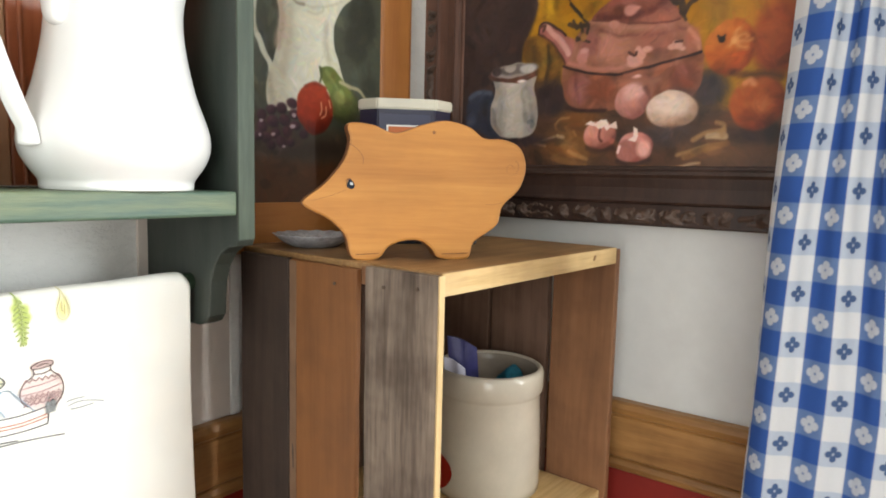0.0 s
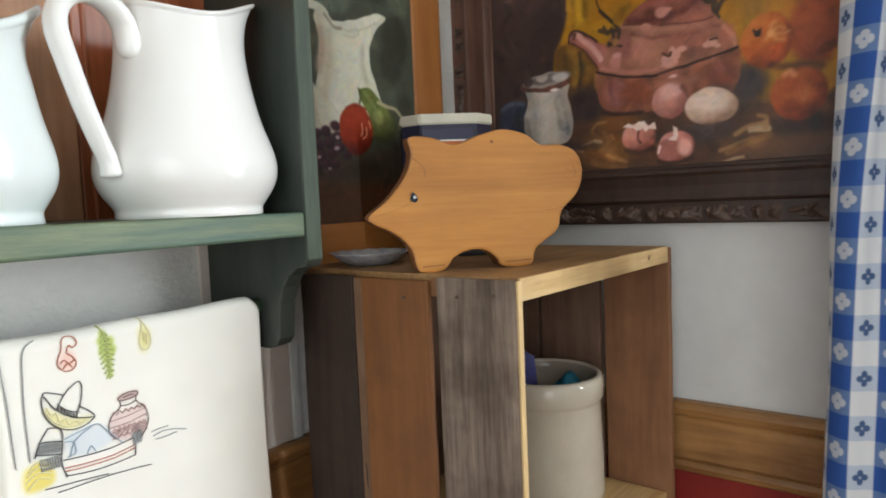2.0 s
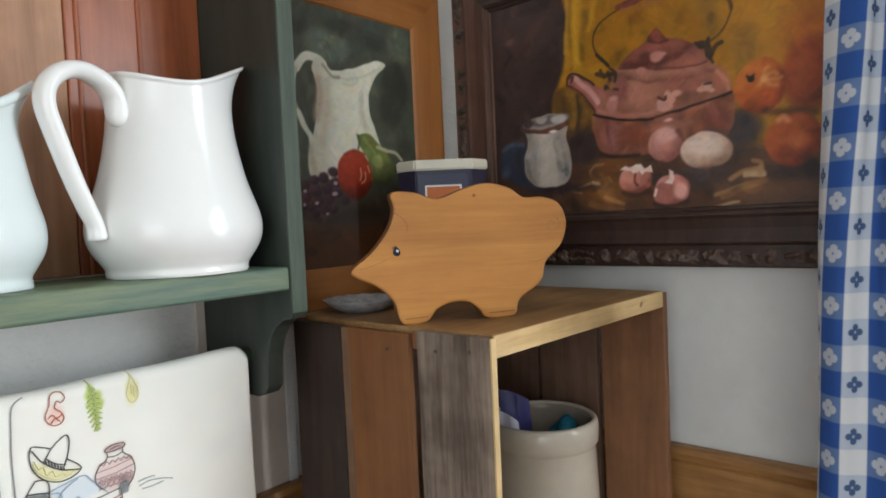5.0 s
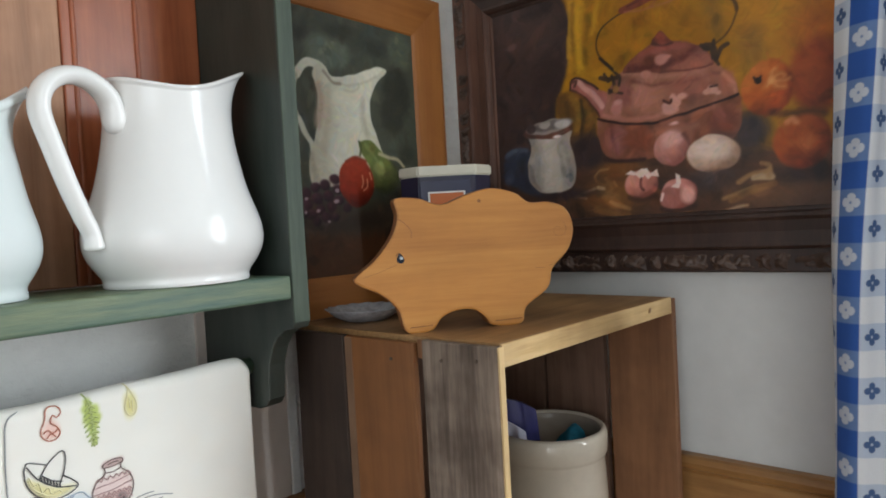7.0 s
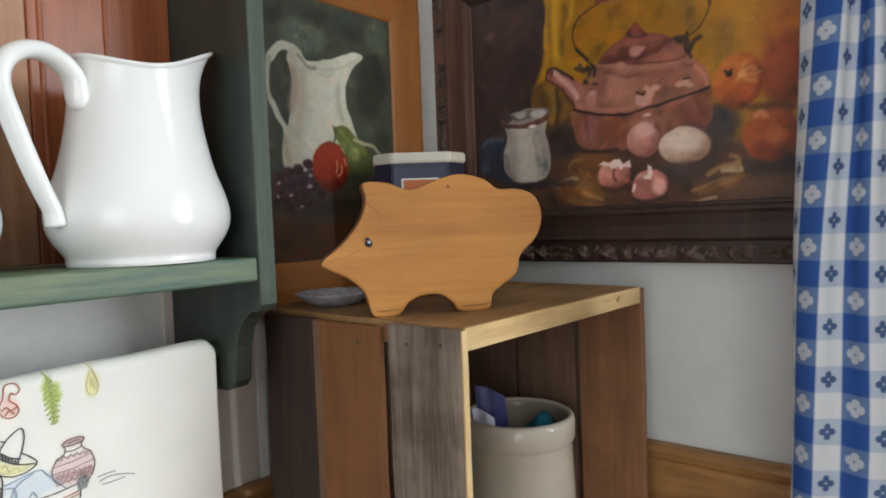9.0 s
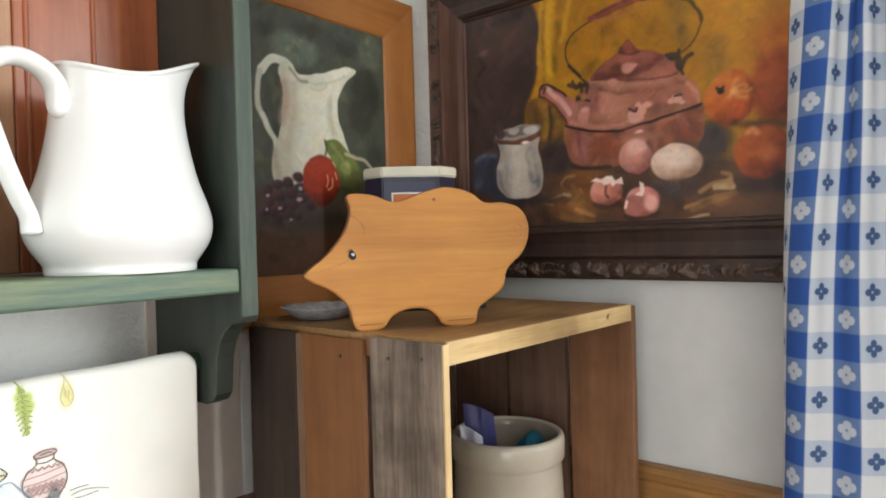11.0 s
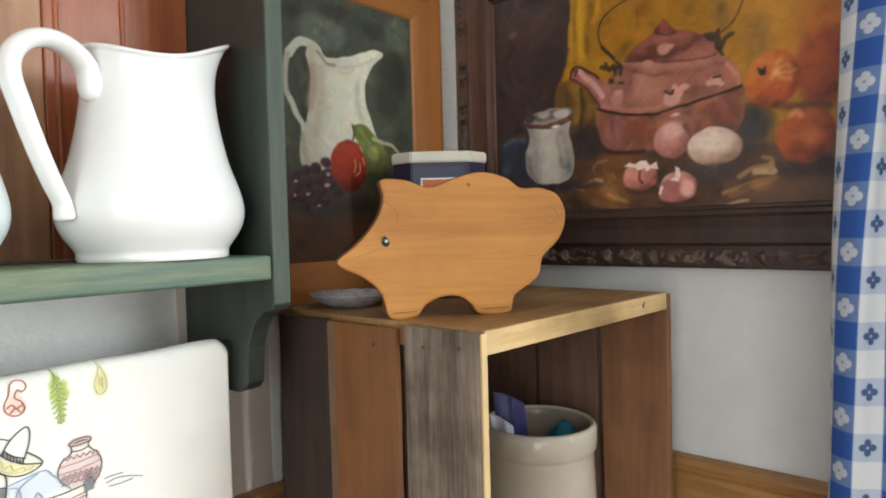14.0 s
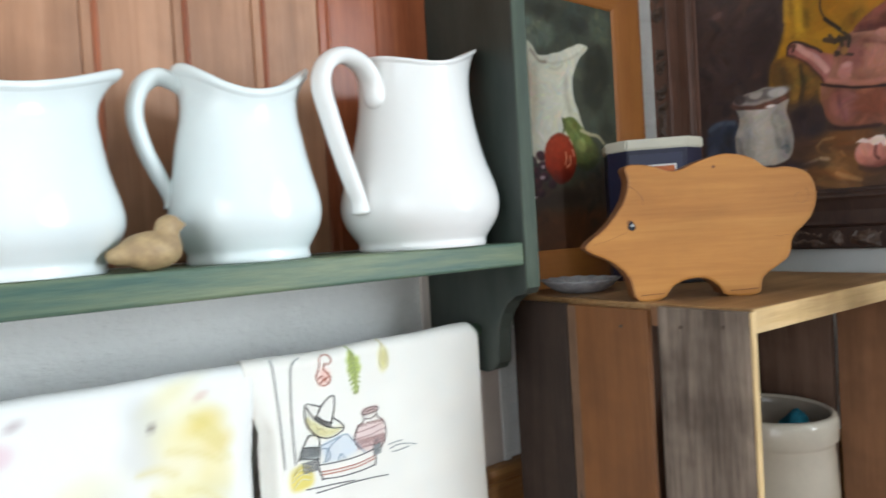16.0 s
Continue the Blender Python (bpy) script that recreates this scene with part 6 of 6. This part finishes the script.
stitches("pepper_stitching", [[(15.9, 19.9), (16.2, 20.2), (16.7, 20.1), (16.9, 19.6), (16.6, 19.3), (16.35, 19.5), (16.2, 19.0), (16.6, 18.6), (16.8, 18.1), (16.5, 17.7), (16.0, 17.7), (15.6, 18.1), (15.55, 18.6), (15.8, 19.2), (15.9, 19.9)],
                              [(15.7, 18.3), (16.0, 18.5), (16.3, 18.2), (16.7, 18.4)], [(15.9, 17.9), (16.2, 18.2), (16.5, 17.9)]], M_TH_RED, "red stitched pepper", shift=(0.1, 0.4))
leaf_runs = [[(18.55, 20.9), (18.8, 20.0), (19.0, 18.8), (19.1, 16.5)]]
for i in range(9):
    z = 20.1 - 0.4 * i
    w = 0.55 * math.sin(math.pi * (i + 1.5) / 11)
    leaf_runs += [[(18.85 + 0.03 * i, z), (18.85 - w + 0.03 * i, z - 0.35)], [(18.85 + 0.03 * i, z), (18.85 + w + 0.03 * i, z - 0.25)], [(18.7 + 0.03 * i, z - 0.1), (19.05 + 0.03 * i, z - 0.3)]]
stitches("leaf_stitching", leaf_runs, M_TH_GREEN, "green stitched leafy sprig", 0.0006, False, (0.15, 0.2))
stitches("gourd_stitching", [[(21.8, 20.9), (21.95, 20.2), (21.75, 19.4), (21.6, 18.7), (21.8, 18.1), (22.2, 17.95), (22.5, 18.4), (22.45, 19.1), (22.15, 19.8), (21.95, 20.4)], [(21.95, 19.4), (22.0, 18.6)], [(22.2, 19.2), (22.2, 18.3)]], M_TH_YELLOW, "yellow stitched gourd", shift=(0.05, 0.35))
stitches("hat_stitching", [[(14.4, 16.3), (14.6, 16.85), (15.2, 16.7), (15.9, 16.4)], [(14.4, 16.3), (14.5, 15.4), (14.9, 14.6), (15.6, 14.0), (16.4, 13.7), (17.3, 13.8), (17.9, 14.2), (17.6, 14.7), (16.9, 15.3)],
                           [(15.35, 15.5), (15.9, 16.4), (16.6, 17.0), (17.0, 17.1), (17.15, 16.6), (17.0, 15.6), (16.65, 14.7)], [(14.6, 16.6), (15.2, 15.6), (16.0, 14.9), (16.65, 14.5), (17.8, 14.2)],
                           [(15.3, 15.5), (15.9, 14.95), (16.7, 14.5)], [(15.45, 15.8), (16.1, 15.2), (16.85, 14.85)]] + [[(15.45 + 0.2 * i, 15.7 - 0.16 * i), (15.5 + 0.2 * i, 15.35 - 0.14 * i)] for i in range(7)], M_GRAPHITE, "dark stitched straw hat")
stitches("straw_stitching", [[(14.7, 15.8), (15.0, 15.1), (15.3, 15.2), (15.5, 14.5), (15.9, 14.7), (16.1, 14.2), (16.6, 14.3), (16.9, 14.0), (17.4, 14.2)], [(14.7, 15.3), (15.1, 14.7), (15.7, 14.2), (16.4, 13.95), (17.2, 14.0)],
                             [(14.6, 15.7), (14.9, 14.9), (15.6, 14.3)], [(13.2, 11.5), (13.8, 12.1), (14.4, 11.9)], [(13.1, 11.2), (13.8, 11.7), (14.5, 11.5)], [(13.0, 10.8), (13.8, 11.3), (14.6, 11.1)], [(13.1, 10.3), (13.8, 10.9), (14.6, 10.7)]], M_TH_YELLOW, "yellow stitched bands")
stitches("jar_stitching", [[(19.7, 15.0), (20.3, 15.25), (21.1, 15.2), (21.2, 14.9), (20.5, 14.75), (19.8, 14.8), (19.7, 15.0)], [(19.8, 14.8), (19.85, 14.3), (19.2, 13.8), (18.9, 13.2), (18.95, 12.5), (19.4, 11.9)],
                           [(21.1, 14.9), (21.1, 14.4), (21.7, 13.8), (21.95, 13.0), (21.8, 12.2), (21.3, 11.5)], [(19.8, 14.4), (20.5, 14.3), (21.1, 14.5)], [(20.1, 14.95), (20.6, 15.05), (20.9, 15.0)]], M_TH_BROWN, "brown stitched outline of a jar", 0.00045)
zig = lambda z, n: [(19.1 + 2.7 * i / n, z + (0.22 if i % 2 else -0.08)) for i in range(n + 1)]
stitches("band_stitching", [[(19.0, 13.4), (20.4, 13.45), (21.8, 13.7)], [(18.95, 12.9), (20.4, 12.9), (21.9, 13.2)], zig(13.85, 12), zig(12.55, 14), zig(12.3, 14), zig(12.0, 12), [(19.3, 12.1), (20.4, 12.0), (21.6, 12.3)]], M_TH_PINK, "rose stitched bands of the jar", 0.0004, False)
stitches("blanket_stitching", [[(15.5, 11.7), (17.2, 11.5), (19.0, 11.4), (20.7, 11.6)], [(15.6, 10.5), (17.4, 10.2), (19.2, 10.1), (20.7, 10.2)], [(20.7, 11.6), (20.8, 11.0), (20.7, 10.2)],
                               [(14.7, 14.3), (14.1, 13.4), (13.7, 12.4)], [(14.7, 14.3), (15.4, 14.1), (15.6, 13.4), (15.4, 11.6), (15.7, 10.4)], [(13.8, 12.6), (14.6, 12.4), (15.5, 12.2)], [(14.0, 13.4), (14.8, 13.3), (15.6, 13.1)],
                               [(14.2, 10.0), (16.5, 9.8), (18.6, 9.5)], [(15.0, 9.5), (18.0, 9.4), (21.9, 9.0)]], M_GRAPHITE, "dark stitched outline of a striped blanket")
stitches("beam_stitching", [[(11.0 + 0.28 * i, 21.75 + (0.0, 0.28, 0.32, 0.06)[i % 4]) for i in range(19)]], M_TH_GREY, "grey stitched beam along the fold", 0.0006)
stitches("shade_stitching", [[(14.1 + 0.14 * i, 13.3 - 0.02 * i), (14.0 + 0.15 * i, 12.6 - 0.02 * i)] for i in range(10)] + [[(14.0 + 0.16 * i, 12.2), (14.1 + 0.16 * i, 11.3)] for i in range(9)] + [[(20.6, 11.8 - 0.12 * i), (21.3, 11.9 - 0.13 * i)] for i in range(7)], M_TH_GREY, "grey stitched shading", 0.0005)["kind"] = "stuff"
stitches("stripe_stitching", [[(15.6, 11.1), (17.3, 10.9), (19.1, 10.8), (20.7, 11.0)], [(15.6, 10.85), (17.3, 10.65), (19.1, 10.55), (20.7, 10.75)]], M_TH_RED, "red stitched stripes", 0.00045)
stitches("fold_stitching", [[(15.7, 13.2), (16.6, 13.4), (18.0, 13.6), (18.6, 13.0), (19.8, 11.5)], [(16.0, 11.8), (16.3, 12.7), (16.9, 13.2), (17.6, 13.5)], [(17.2, 11.6), (17.5, 12.1), (17.8, 11.6)], [(15.7, 13.0), (16.3, 12.8), (16.4, 12.0), (15.8, 11.8)]], M_TH_BLUE, "blue stitched folds")
stitches("grass_stitching", [[(22.1, 11.6), (22.8, 11.7), (23.5, 11.7)], [(22.2, 11.2), (23.0, 11.4), (24.0, 11.3), (25.0, 11.0)], [(22.4, 10.9), (23.2, 10.9), (24.2, 11.0)]], M_TH_GREY, "grey stitched tufts")
